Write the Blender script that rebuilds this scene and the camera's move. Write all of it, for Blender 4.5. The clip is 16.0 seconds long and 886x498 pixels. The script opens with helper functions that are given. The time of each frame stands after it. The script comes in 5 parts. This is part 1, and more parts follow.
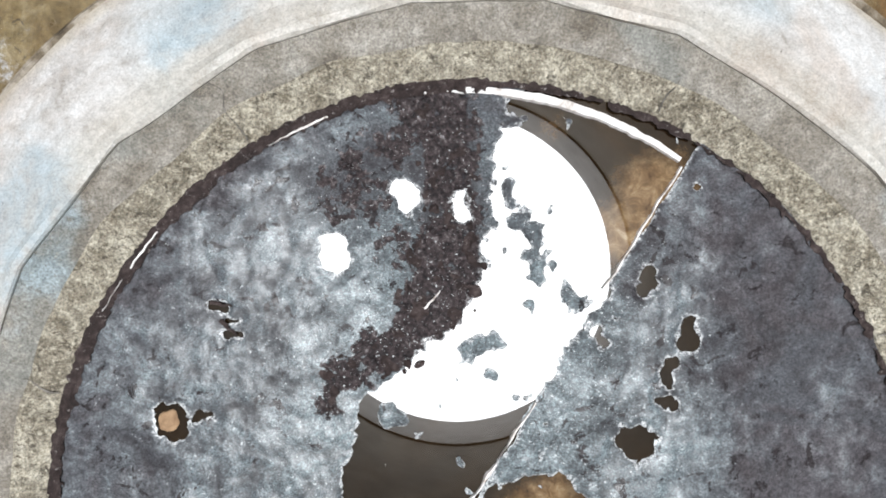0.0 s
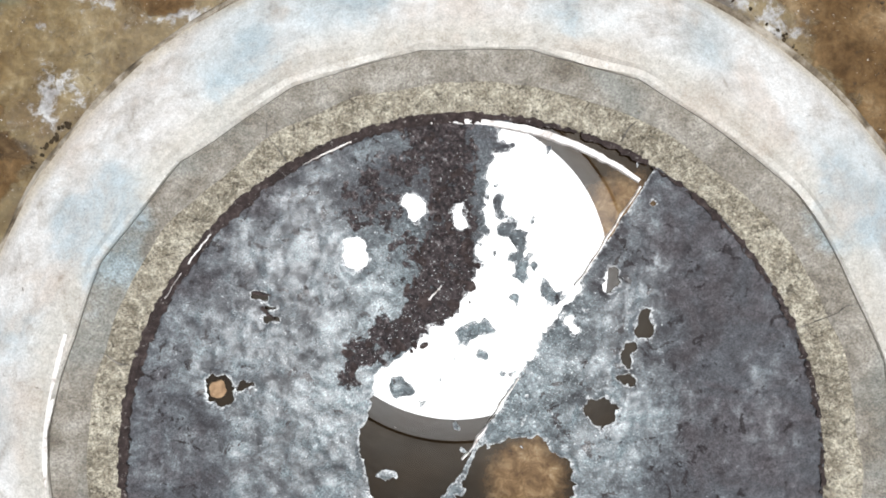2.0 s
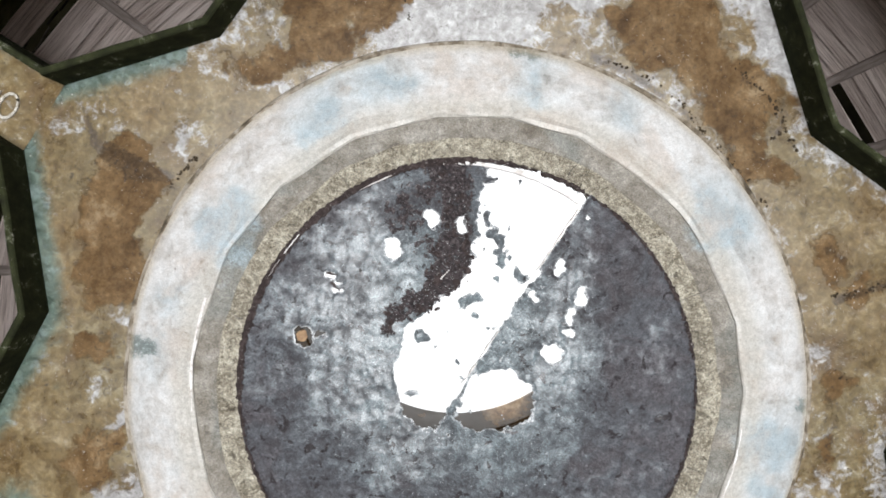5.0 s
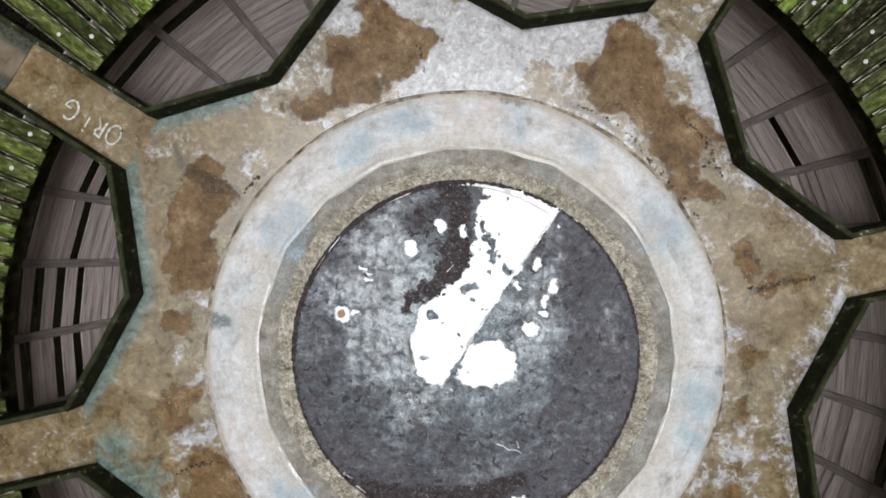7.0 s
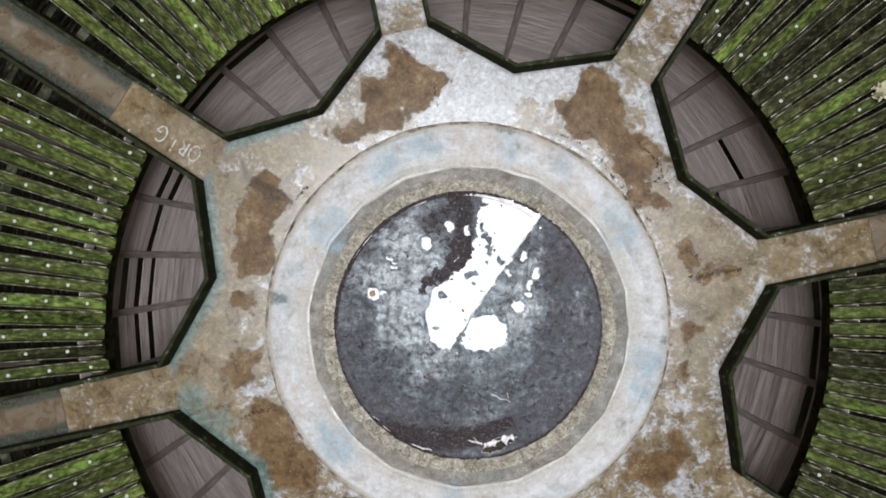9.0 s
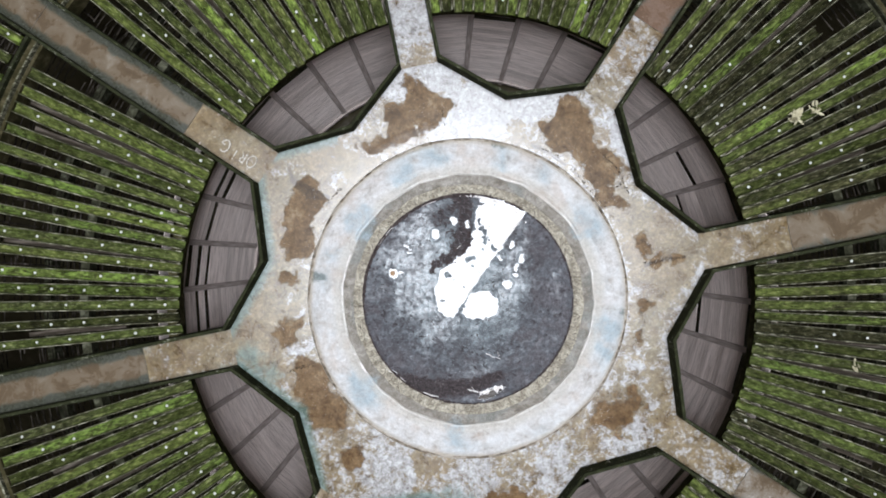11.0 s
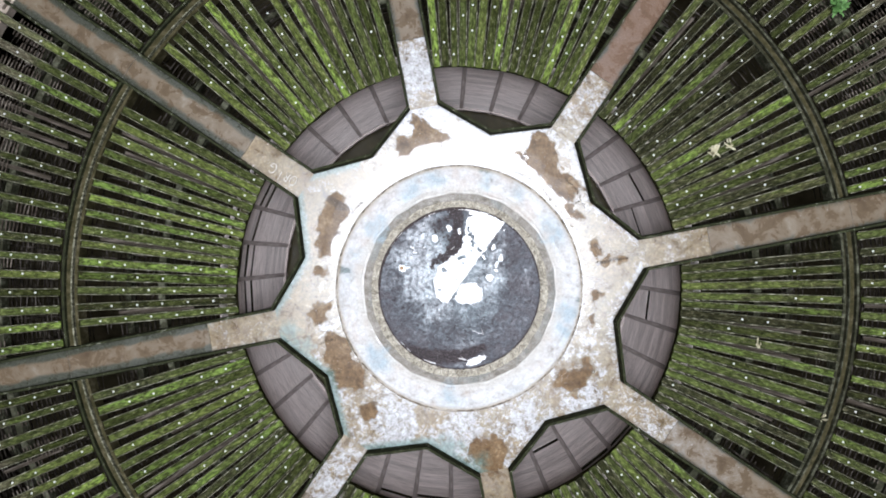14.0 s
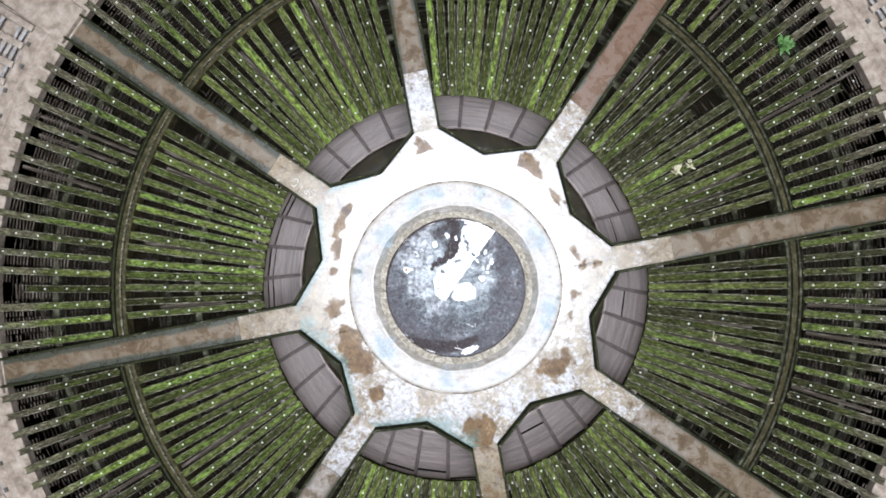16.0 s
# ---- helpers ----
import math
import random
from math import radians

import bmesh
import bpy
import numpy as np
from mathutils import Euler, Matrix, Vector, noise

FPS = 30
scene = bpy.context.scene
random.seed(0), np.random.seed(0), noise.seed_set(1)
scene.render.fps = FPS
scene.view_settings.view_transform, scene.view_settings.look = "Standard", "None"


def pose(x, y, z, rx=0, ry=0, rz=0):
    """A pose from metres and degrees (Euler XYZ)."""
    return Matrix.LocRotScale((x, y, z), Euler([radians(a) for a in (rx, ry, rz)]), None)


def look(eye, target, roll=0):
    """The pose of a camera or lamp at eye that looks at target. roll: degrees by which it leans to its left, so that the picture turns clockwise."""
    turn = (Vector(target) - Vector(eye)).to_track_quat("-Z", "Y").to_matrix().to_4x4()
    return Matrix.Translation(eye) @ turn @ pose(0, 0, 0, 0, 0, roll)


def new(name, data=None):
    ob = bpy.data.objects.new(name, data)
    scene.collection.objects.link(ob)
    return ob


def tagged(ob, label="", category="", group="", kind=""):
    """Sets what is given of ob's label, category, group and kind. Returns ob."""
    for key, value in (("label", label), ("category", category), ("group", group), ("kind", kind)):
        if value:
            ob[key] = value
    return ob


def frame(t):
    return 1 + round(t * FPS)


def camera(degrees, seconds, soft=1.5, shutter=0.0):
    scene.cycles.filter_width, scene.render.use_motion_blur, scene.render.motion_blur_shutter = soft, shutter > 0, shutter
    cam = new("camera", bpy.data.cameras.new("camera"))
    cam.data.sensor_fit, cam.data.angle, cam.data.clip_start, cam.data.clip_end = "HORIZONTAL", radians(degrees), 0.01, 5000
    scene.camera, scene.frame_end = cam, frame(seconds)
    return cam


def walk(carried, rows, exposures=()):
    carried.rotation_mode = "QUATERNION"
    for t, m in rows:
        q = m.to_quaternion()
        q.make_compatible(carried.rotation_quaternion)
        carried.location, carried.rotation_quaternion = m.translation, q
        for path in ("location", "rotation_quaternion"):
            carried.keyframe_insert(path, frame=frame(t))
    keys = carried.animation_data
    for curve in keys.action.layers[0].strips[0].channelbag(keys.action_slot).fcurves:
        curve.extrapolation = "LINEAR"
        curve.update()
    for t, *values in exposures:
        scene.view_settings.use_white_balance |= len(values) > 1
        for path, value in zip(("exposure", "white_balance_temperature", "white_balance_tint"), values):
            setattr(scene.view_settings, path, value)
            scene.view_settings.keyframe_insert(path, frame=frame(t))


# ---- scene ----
cam = camera(76.0, 16.0, soft=1.8)
PATH = [
    (0.0, pose(-0.083, 1.329, 3.216, 0.04, 0.16, -3.99)),
    (0.5, pose(-0.080, 1.342, 3.340, 0.03, 0.16, -3.82)),
    (1.0, pose(-0.081, 1.353, 3.478, 0.03, 0.16, -3.62)),
    (1.5, pose(-0.085, 1.350, 3.644, 0.02, 0.16, -3.44)),
    (2.0, pose(-0.089, 1.344, 3.828, 0.02, 0.15, -3.26)),
    (2.5, pose(-0.100, 1.339, 4.047, 0.01, 0.15, -3.13)),
    (3.0, pose(-0.109, 1.334, 4.300, 0.00, 0.15, -3.00)),
    (3.5, pose(-0.116, 1.326, 4.599, -0.00, 0.14, -2.88)),
    (4.0, pose(-0.126, 1.324, 4.924, -0.01, 0.14, -2.75)),
    (6.5, pose(-0.204, 1.328, 6.851, -0.04, 0.13, -2.08)),
    (7.0, pose(-0.222, 1.330, 7.298, -0.04, 0.12, -1.91)),
    (7.5, pose(-0.238, 1.327, 7.749, -0.05, 0.12, -1.78)),
    (8.0, pose(-0.265, 1.315, 8.226, -0.05, 0.12, -1.68)),
    (8.5, pose(-0.305, 1.300, 8.750, -0.05, 0.13, -1.58)),
    (9.0, pose(-0.344, 1.261, 9.344, -0.04, 0.15, -1.49)),
    (11.5, pose(-0.445, 1.014, 12.341, 0.00, 0.22, -0.95)),
    (12.0, pose(-0.426, 0.988, 12.924, 0.01, 0.23, -0.83)),
    (12.5, pose(-0.412, 0.966, 13.507, 0.02, 0.24, -0.71)),
    (13.0, pose(-0.382, 0.980, 14.058, 0.03, 0.26, -0.62)),
    (13.5, pose(-0.357, 1.022, 14.617, 0.04, 0.27, -0.55)),
    (14.0, pose(-0.342, 1.062, 15.173, 0.04, 0.29, -0.44)),
    (14.5, pose(-0.325, 1.094, 15.748, 0.05, 0.30, -0.35)),
    (15.0, pose(-0.301, 1.143, 16.324, 0.06, 0.31, -0.25)),
    (15.5, pose(-0.282, 1.176, 16.912, 0.07, 0.33, -0.18)),
    (16.0, pose(-0.281, 1.185, 17.518, 0.08, 0.34, -0.10)),
]
EXPOSURES = [(0.0, 0.0, 6800, 10), (3.5, 0.04, 6900, 10), (7.0, -0.36, 6750, 11), (9.0, -0.36, 6600, 11), (11.5, -0.07, 6400, 12), (12.5, 0.03, 6350, 13), (16.0, 0.3, 6250, 13)]
walk(cam, PATH, EXPOSURES)

# ---- light: an overcast sky seen through the open top of the tower ----
TOP_Z, TOP_R, MOUTH = 46.0, 13.2, (0.8, -0.3)
world = bpy.data.worlds.new("sky")
scene.world = world
world.use_nodes = True
wn = world.node_tree.nodes
sky = wn.new("ShaderNodeTexSky")
sky.sky_type, sky.sun_disc, sky.sun_elevation, sky.sun_rotation = "NISHITA", False, radians(40), radians(30)
world.node_tree.links.new(sky.outputs[0], wn["Background"].inputs[0])
wn["Background"].inputs[1].default_value = 0.08
sun = new("sun", bpy.data.lights.new("sun", "SUN"))
sun.data.energy, sun.data.angle, sun.data.color = 0.8, radians(20), (1.0, 0.97, 0.92)
sun.matrix_world = look((0, 0, 60), (18, 30, 20))
opening = new("sky_opening_light", bpy.data.lights.new("sky_opening_light", "AREA"))
opening.data.shape, opening.data.size, opening.data.energy, opening.data.color = "DISK", 2 * TOP_R, 39500, (0.925, 0.98, 1.045)
opening.location = (*MOUTH, TOP_Z)


# ---- materials ----
def material(name, rough=0.8, spec=0.5, metal=0.0):
    m = bpy.data.materials.new(name)
    m.use_nodes = True
    b = m.node_tree.nodes["Principled BSDF"]
    b.inputs["Roughness"].default_value, b.inputs["Specular IOR Level"].default_value, b.inputs["Metallic"].default_value = rough, spec, metal
    return m, m.node_tree.nodes, m.node_tree.links, b


def coords(n, l, scale=(1, 1, 1), space="Object"):
    tc, mp = n.new("ShaderNodeTexCoord"), n.new("ShaderNodeMapping")
    mp.inputs["Scale"].default_value = scale
    l.new(tc.outputs[space], mp.inputs[0])
    return mp.outputs[0]


def noise_at(n, l, vec, scale, detail=6, rough=0.6, warp=0.0):
    t = n.new("ShaderNodeTexNoise")
    t.inputs["Scale"].default_value, t.inputs["Detail"].default_value, t.inputs["Roughness"].default_value, t.inputs["Distortion"].default_value = scale, detail, rough, warp
    l.new(vec, t.inputs["Vector"])
    return t.outputs["Fac"]


def cells_at(n, l, vec, scale, feature="F1"):
    """Distance inside the cells of a cellular pattern, for crumbs and flakes."""
    t = n.new("ShaderNodeTexVoronoi")
    t.feature = feature
    t.inputs["Scale"].default_value = scale
    l.new(vec, t.inputs["Vector"])
    return t.outputs["Distance"]


def ramp(n, l, fac, stops):
    r = n.new("ShaderNodeValToRGB")
    while len(r.color_ramp.elements) < len(stops):
        r.color_ramp.elements.new(0.5)
    for e, (p, c) in zip(r.color_ramp.elements, stops):
        e.position, e.color = p, (*c, 1) if len(c) == 3 else c
    l.new(fac, r.inputs[0])
    return r.outputs[0]


def step(n, l, fac, lo, hi):
    r = n.new("ShaderNodeMapRange")
    r.interpolation_type = "SMOOTHSTEP"
    r.inputs["From Min"].default_value, r.inputs["From Max"].default_value = lo, hi
    l.new(fac, r.inputs["Value"])
    return r.outputs["Result"]


def mix(n, l, fac, a, b, kind="MIX"):
    m = n.new("ShaderNodeMix")
    m.data_type, m.blend_type = "RGBA", kind
    for sock, v in ((m.inputs[0], fac), (m.inputs[6], a), (m.inputs[7], b)):
        if isinstance(v, (int, float)):
            sock.default_value = v
        elif isinstance(v, tuple):
            sock.default_value = (*v, 1)
        else:
            l.new(v, sock)
    return m.outputs[2]


def math_node(n, l, op, a, b=0.0):
    m = n.new("ShaderNodeMath")
    m.operation = op
    for i, v in enumerate((a, b)):
        if isinstance(v, (int, float)):
            m.inputs[i].default_value = v
        else:
            l.new(v, m.inputs[i])
    return m.outputs[0]


def bump(n, l, b, height, strength, dist=0.01):
    k = n.new("ShaderNodeBump")
    k.inputs["Strength"].default_value, k.inputs["Distance"].default_value = strength, dist
    l.new(height, k.inputs["Height"])
    l.new(k.outputs[0], b.inputs["Normal"])
    return k


def random_of(n):
    return n.new("ShaderNodeObjectInfo").outputs["Random"]


def attribute(n, name):
    a = n.new("ShaderNodeAttribute")
    a.attribute_name = name
    return a.outputs["Fac"]


def gritty(n, l, v, col, low, high, scale=80.0):
    """The colour col with fine sandy grain over it."""
    g = noise_at(n, l, v, scale, 4, 0.8, 0.2)
    return mix(n, l, 1.0, col, ramp(n, l, g, [(0.36, (low, low, low)), (0.5, (1.0, 1.0, 1.0)), (0.64, (high, high, high))]), "MULTIPLY")


def mat_basin():
    """Wet tan concrete with lumpy white lime crust, brown silt and teal algae along the edges."""
    m, n, l, b = material("lime_crusted_concrete", 0.3, 0.5)
    v = coords(n, l)
    large = noise_at(n, l, v, 0.7, 5, 0.6, 0.6)
    mid = noise_at(n, l, v, 2.6, 9, 0.7, 0.5)
    lace = noise_at(n, l, v, 6, 10, 0.85, 0.6)
    fine = noise_at(n, l, v, 20, 7, 0.82, 0.3)
    grit = noise_at(n, l, v, 48, 4, 0.75)

    def total(*terms):
        out = None
        for sock, k in terms:
            t = math_node(n, l, "MULTIPLY", sock, k)
            out = t if out is None else math_node(n, l, "ADD", out, t)
        return out

    chunk = noise_at(n, l, v, 9, 6, 0.66, 0.8)
    blot = noise_at(n, l, v, 1.5, 6, 0.68, 0.9)
    tint = ramp(n, l, large, [(0.35, (1.0, 0.92, 0.8)), (0.65, (0.95, 1.0, 1.0))])
    col = ramp(n, l, total((mid, 0.45), (chunk, 0.4), (fine, 0.15)), [(0.34, (0.045, 0.026, 0.008)), (0.44, (0.105, 0.068, 0.027)), (0.52, (0.165, 0.118, 0.055)), (0.6, (0.25, 0.197, 0.115)), (0.68, (0.37, 0.325, 0.245))])
    col = mix(n, l, 1.0, col, tint, "MULTIPLY")
    brown = step(n, l, total((blot, 0.75), (chunk, 0.25)), 0.53, 0.63)
    col = mix(n, l, math_node(n, l, "MULTIPLY", brown, 0.75), col, ramp(n, l, chunk, [(0.35, (0.05, 0.026, 0.01)), (0.6, (0.13, 0.08, 0.038))]))
    crust = step(n, l, total((large, 0.25), (attribute(n, "crust"), 0.75), (mid, 0.38), (lace, 1.35), (chunk, 0.3)), 1.23, 1.36)
    white = ramp(n, l, total((chunk, 0.5), (mid, 0.25), (fine, 0.25)), [(0.36, (0.1, 0.087, 0.077)), (0.44, (0.21, 0.197, 0.19)), (0.52, (0.31, 0.302, 0.3)), (0.61, (0.48, 0.48, 0.485))])
    col = mix(n, l, crust, col, white)
    bed = math_node(n, l, "ADD", attribute(n, "silt"), math_node(n, l, "MULTIPLY", math_node(n, l, "SUBTRACT", math_node(n, l, "ADD", mid, total((chunk, 0.5), (lace, 0.5))), 1.0), 1.5))
    silt = step(n, l, bed, 0.38, 0.66)
    scol = ramp(n, l, total((noise_at(n, l, v, 2.4, 9, 0.72, 0.3), 0.75), (chunk, 0.25)), [(0.36, (0.05, 0.026, 0.01)), (0.46, (0.1, 0.057, 0.024)), (0.55, (0.152, 0.094, 0.045)), (0.64, (0.235, 0.168, 0.1))])
    rind = math_node(n, l, "MULTIPLY", math_node(n, l, "SUBTRACT", 1.0, step(n, l, bed, 0.52, 0.66)), step(n, l, lace, 0.42, 0.56))
    scol = mix(n, l, math_node(n, l, "MULTIPLY", rind, 0.8), scol, (0.028, 0.015, 0.007))
    col = mix(n, l, silt, col, scol)
    tide = step(n, l, math_node(n, l, "ADD", attribute(n, "tide"), math_node(n, l, "MULTIPLY", math_node(n, l, "SUBTRACT", total((chunk, 0.5), (lace, 0.5)), 0.5), 2.2)), 0.48, 0.68)
    col = mix(n, l, math_node(n, l, "MULTIPLY", tide, 0.85), col, ramp(n, l, chunk, [(0.4, (0.025, 0.014, 0.007)), (0.62, (0.085, 0.053, 0.027))]))
    col = gritty(n, l, v, col, 0.76, 1.2, 13.0)
    teal = step(n, l, total((attribute(n, "algae"), 1.0), (mid, 0.5), (lace, 0.4)), 0.72, 1.05)
    col = mix(n, l, math_node(n, l, "MULTIPLY", teal, 0.8), col, ramp(n, l, chunk, [(0.35, (0.022, 0.055, 0.045)), (0.62, (0.1, 0.17, 0.15))]))
    dirt = step(n, l, total((lace, 0.7), (chunk, 0.3)), 0.575, 0.62)
    col = mix(n, l, math_node(n, l, "MULTIPLY", dirt, 0.6), col, (0.06, 0.038, 0.022))
    grains = math_node(n, l, "ADD", noise_at(n, l, v, 38, 4, 0.7, 0.4), math_node(n, l, "MULTIPLY", math_node(n, l, "SUBTRACT", blot, 0.5), 0.4))
    col = mix(n, l, step(n, l, grains, 0.68, 0.72), col, (0.56, 0.54, 0.52))
    specks = math_node(n, l, "ADD", noise_at(n, l, v, 16, 5, 0.72, 0.5), math_node(n, l, "MULTIPLY", math_node(n, l, "SUBTRACT", large, 0.5), 0.4))
    col = mix(n, l, math_node(n, l, "MULTIPLY", step(n, l, specks, 0.62, 0.67), 0.75), col, (0.045, 0.032, 0.022))
    l.new(col, b.inputs["Base Color"])
    l.new(mix(n, l, silt, ramp(n, l, mid, [(0.35, (0.25, 0.25, 0.25)), (0.7, (0.4, 0.4, 0.4))]), (0.3, 0.3, 0.3)), b.inputs["Roughness"])
    l.new(mix(n, l, silt, (0.72, 0.72, 0.72), (0.14, 0.14, 0.14)), b.inputs["Specular IOR Level"])
    bump(n, l, b, total((grit, 0.3), (fine, 0.4), (chunk, 0.8)), 0.4, 0.012)
    l.new(step(n, l, math_node(n, l, "ADD", attribute(n, "film"), math_node(n, l, "MULTIPLY", mid, 0.5)), 0.78, 1.08), b.inputs["Coat Weight"])
    l.new(mix(n, l, silt, (0.3, 0.3, 0.3), (0.015, 0.015, 0.015)), b.inputs["Coat Roughness"])
    b.inputs["Coat IOR"].default_value = 1.5
    return m


def mat_rim():
    """Pale limewashed concrete with blue-grey mineral blotches."""
    m, n, l, b = material("limewashed_concrete", 0.45, 0.5)
    v = coords(n, l)
    large = noise_at(n, l, v, 0.9, 4, 0.55, 0.5)
    mid = noise_at(n, l, v, 4, 9, 0.7, 0.4)
    fine = noise_at(n, l, v, 30, 6, 0.75)
    col = ramp(n, l, mid, [(0.28, (0.18, 0.16, 0.135)), (0.38, (0.39, 0.365, 0.345)), (0.5, (0.52, 0.505, 0.495)), (0.66, (0.62, 0.618, 0.618))])
    blue = step(n, l, math_node(n, l, "ADD", attribute(n, "stain"), math_node(n, l, "ADD", math_node(n, l, "MULTIPLY", large, 1.0), math_node(n, l, "MULTIPLY", mid, 0.45))), 0.66, 1.22)
    col = mix(n, l, math_node(n, l, "MULTIPLY", blue, 0.48), col, ramp(n, l, fine, [(0.3, (0.25, 0.32, 0.36)), (0.7, (0.42, 0.5, 0.54))]))
    core = step(n, l, math_node(n, l, "ADD", attribute(n, "stain"), math_node(n, l, "MULTIPLY", mid, 0.5)), 0.5, 0.72)
    col = mix(n, l, math_node(n, l, "MULTIPLY", core, 0.75), col, ramp(n, l, mid, [(0.35, (0.17, 0.235, 0.275)), (0.65, (0.32, 0.39, 0.43))]))
    warm = step(n, l, math_node(n, l, "ADD", attribute(n, "inner"), math_node(n, l, "MULTIPLY", math_node(n, l, "ADD", mid, large), 0.5)), 0.75, 1.25)
    col = mix(n, l, math_node(n, l, "MULTIPLY", math_node(n, l, "MULTIPLY", warm, 0.6), math_node(n, l, "SUBTRACT", 1.0, core)), col, ramp(n, l, fine, [(0.35, (0.3, 0.265, 0.215)), (0.65, (0.48, 0.45, 0.4))]))
    pink = step(n, l, noise_at(n, l, v, 1.7, 5, 0.6, 0.4), 0.5, 0.68)
    col = mix(n, l, math_node(n, l, "MULTIPLY", pink, 0.5), col, (0.42, 0.345, 0.29))
    wear = step(n, l, noise_at(n, l, v, 6, 9, 0.78, 0.8), 0.53, 0.66)
    col = mix(n, l, math_node(n, l, "MULTIPLY", wear, 0.35), col, (0.27, 0.235, 0.2))
    clean = step(n, l, noise_at(n, l, v, 16, 8, 0.8, 0.3), 0.58, 0.66)
    col = mix(n, l, math_node(n, l, "MULTIPLY", clean, 0.35), col, (0.62, 0.62, 0.62))
    green = step(n, l, math_node(n, l, "ADD", attribute(n, "moss"), math_node(n, l, "MULTIPLY", math_node(n, l, "SUBTRACT", math_node(n, l, "ADD", mid, fine), 1.0), 1.2)), 0.45, 0.6)
    col = mix(n, l, math_node(n, l, "MULTIPLY", green, 0.8), col, ramp(n, l, fine, [(0.35, (0.035, 0.05, 0.042)), (0.55, (0.12, 0.155, 0.15)), (0.65, (0.5, 0.54, 0.54))]))
    soiled = step(n, l, math_node(n, l, "ADD", attribute(n, "outer"), math_node(n, l, "MULTIPLY", math_node(n, l, "SUBTRACT", mid, 0.5), 1.4)), 0.35, 0.95)
    col = mix(n, l, math_node(n, l, "MULTIPLY", soiled, 0.7), col, ramp(n, l, fine, [(0.35, (0.24, 0.185, 0.12)), (0.65, (0.42, 0.36, 0.27))]))
    pits = step(n, l, noise_at(n, l, v, 26, 4, 0.7, 0.4), 0.67, 0.72)
    col = mix(n, l, math_node(n, l, "MULTIPLY", pits, 0.8), col, (0.09, 0.08, 0.07))
    col = gritty(n, l, v, gritty(n, l, v, col, 0.88, 1.1, 14.0), 0.78, 1.18)
    l.new(col, b.inputs["Base Color"])
    bump(n, l, b, math_node(n, l, "ADD", fine, mid), 0.3, 0.008)
    return m


def mat_sill():
    """Tan, rough, wet-stained concrete of the well's sloping inner lip."""
    m, n, l, b = material("tan_stained_concrete", 0.75, 0.3)
    v = coords(n, l)
    mid = noise_at(n, l, v, 7, 9, 0.72, 0.3)
    fine = noise_at(n, l, v, 60, 5, 0.75)
    col = ramp(n, l, mid, [(0.3, (0.1, 0.08, 0.055)), (0.44, (0.235, 0.207, 0.16)), (0.56, (0.39, 0.355, 0.285)), (0.7, (0.53, 0.495, 0.42))])
    col = mix(n, l, step(n, l, noise_at(n, l, v, 1.6, 7, 0.7), 0.5, 0.66), col, (0.2, 0.175, 0.135))
    pit = step(n, l, math_node(n, l, "ADD", fine, math_node(n, l, "MULTIPLY", noise_at(n, l, v, 18, 6, 0.8), 0.5)), 0.58, 0.7)
    col = mix(n, l, pit, (0.09, 0.07, 0.05), col)
    gold = step(n, l, noise_at(n, l, v, 30, 6, 0.8, 0.2), 0.53, 0.59)
    col = mix(n, l, math_node(n, l, "MULTIPLY", gold, 0.65), col, (0.5, 0.46, 0.375))
    dark = step(n, l, noise_at(n, l, v, 12, 7, 0.75, 0.6), 0.57, 0.61)
    col = mix(n, l, math_node(n, l, "MULTIPLY", dark, 0.75), col, (0.05, 0.04, 0.028))
    col = gritty(n, l, v, gritty(n, l, v, col, 0.7, 1.3, 25.0), 0.45, 1.5)
    l.new(col, b.inputs["Base Color"])
    bump(n, l, b, math_node(n, l, "ADD", fine, mid), 0.8, 0.02)
    return m


def mat_grey_lip():
    m, n, l, b = material("grey_trowelled_concrete", 0.7, 0.35)
    v = coords(n, l)
    mid = noise_at(n, l, v, 5, 8, 0.65)
    fine = noise_at(n, l, v, 70, 4, 0.7)
    col = ramp(n, l, mid, [(0.32, (0.11, 0.094, 0.074)), (0.44, (0.17, 0.15, 0.125)), (0.54, (0.215, 0.195, 0.168)), (0.68, (0.3, 0.28, 0.25))])
    stain = step(n, l, noise_at(n, l, v, 1.3, 5, 0.62, 0.5), 0.5, 0.66)
    col = mix(n, l, math_node(n, l, "MULTIPLY", stain, 0.45), col, (0.15, 0.17, 0.165))
    blue = step(n, l, math_node(n, l, "ADD", attribute(n, "stain"), math_node(n, l, "MULTIPLY", mid, 0.5)), 0.5, 0.72)
    col = mix(n, l, math_node(n, l, "MULTIPLY", blue, 0.8), col, ramp(n, l, mid, [(0.35, (0.12, 0.175, 0.2)), (0.65, (0.25, 0.31, 0.34))]))
    spot = step(n, l, noise_at(n, l, v, 17, 6, 0.78, 0.3), 0.59, 0.65)
    col = mix(n, l, math_node(n, l, "MULTIPLY", spot, 0.6), col, (0.09, 0.07, 0.05))
    pale = step(n, l, noise_at(n, l, v, 23, 6, 0.8, 0.2), 0.58, 0.66)
    col = mix(n, l, math_node(n, l, "MULTIPLY", pale, 0.35), col, (0.38, 0.35, 0.29))
    col = gritty(n, l, v, gritty(n, l, v, col, 0.8, 1.2, 22.0), 0.6, 1.35)
    l.new(col, b.inputs["Base Color"])
    bump(n, l, b, math_node(n, l, "ADD", fine, mid), 0.5, 0.012)
    return m


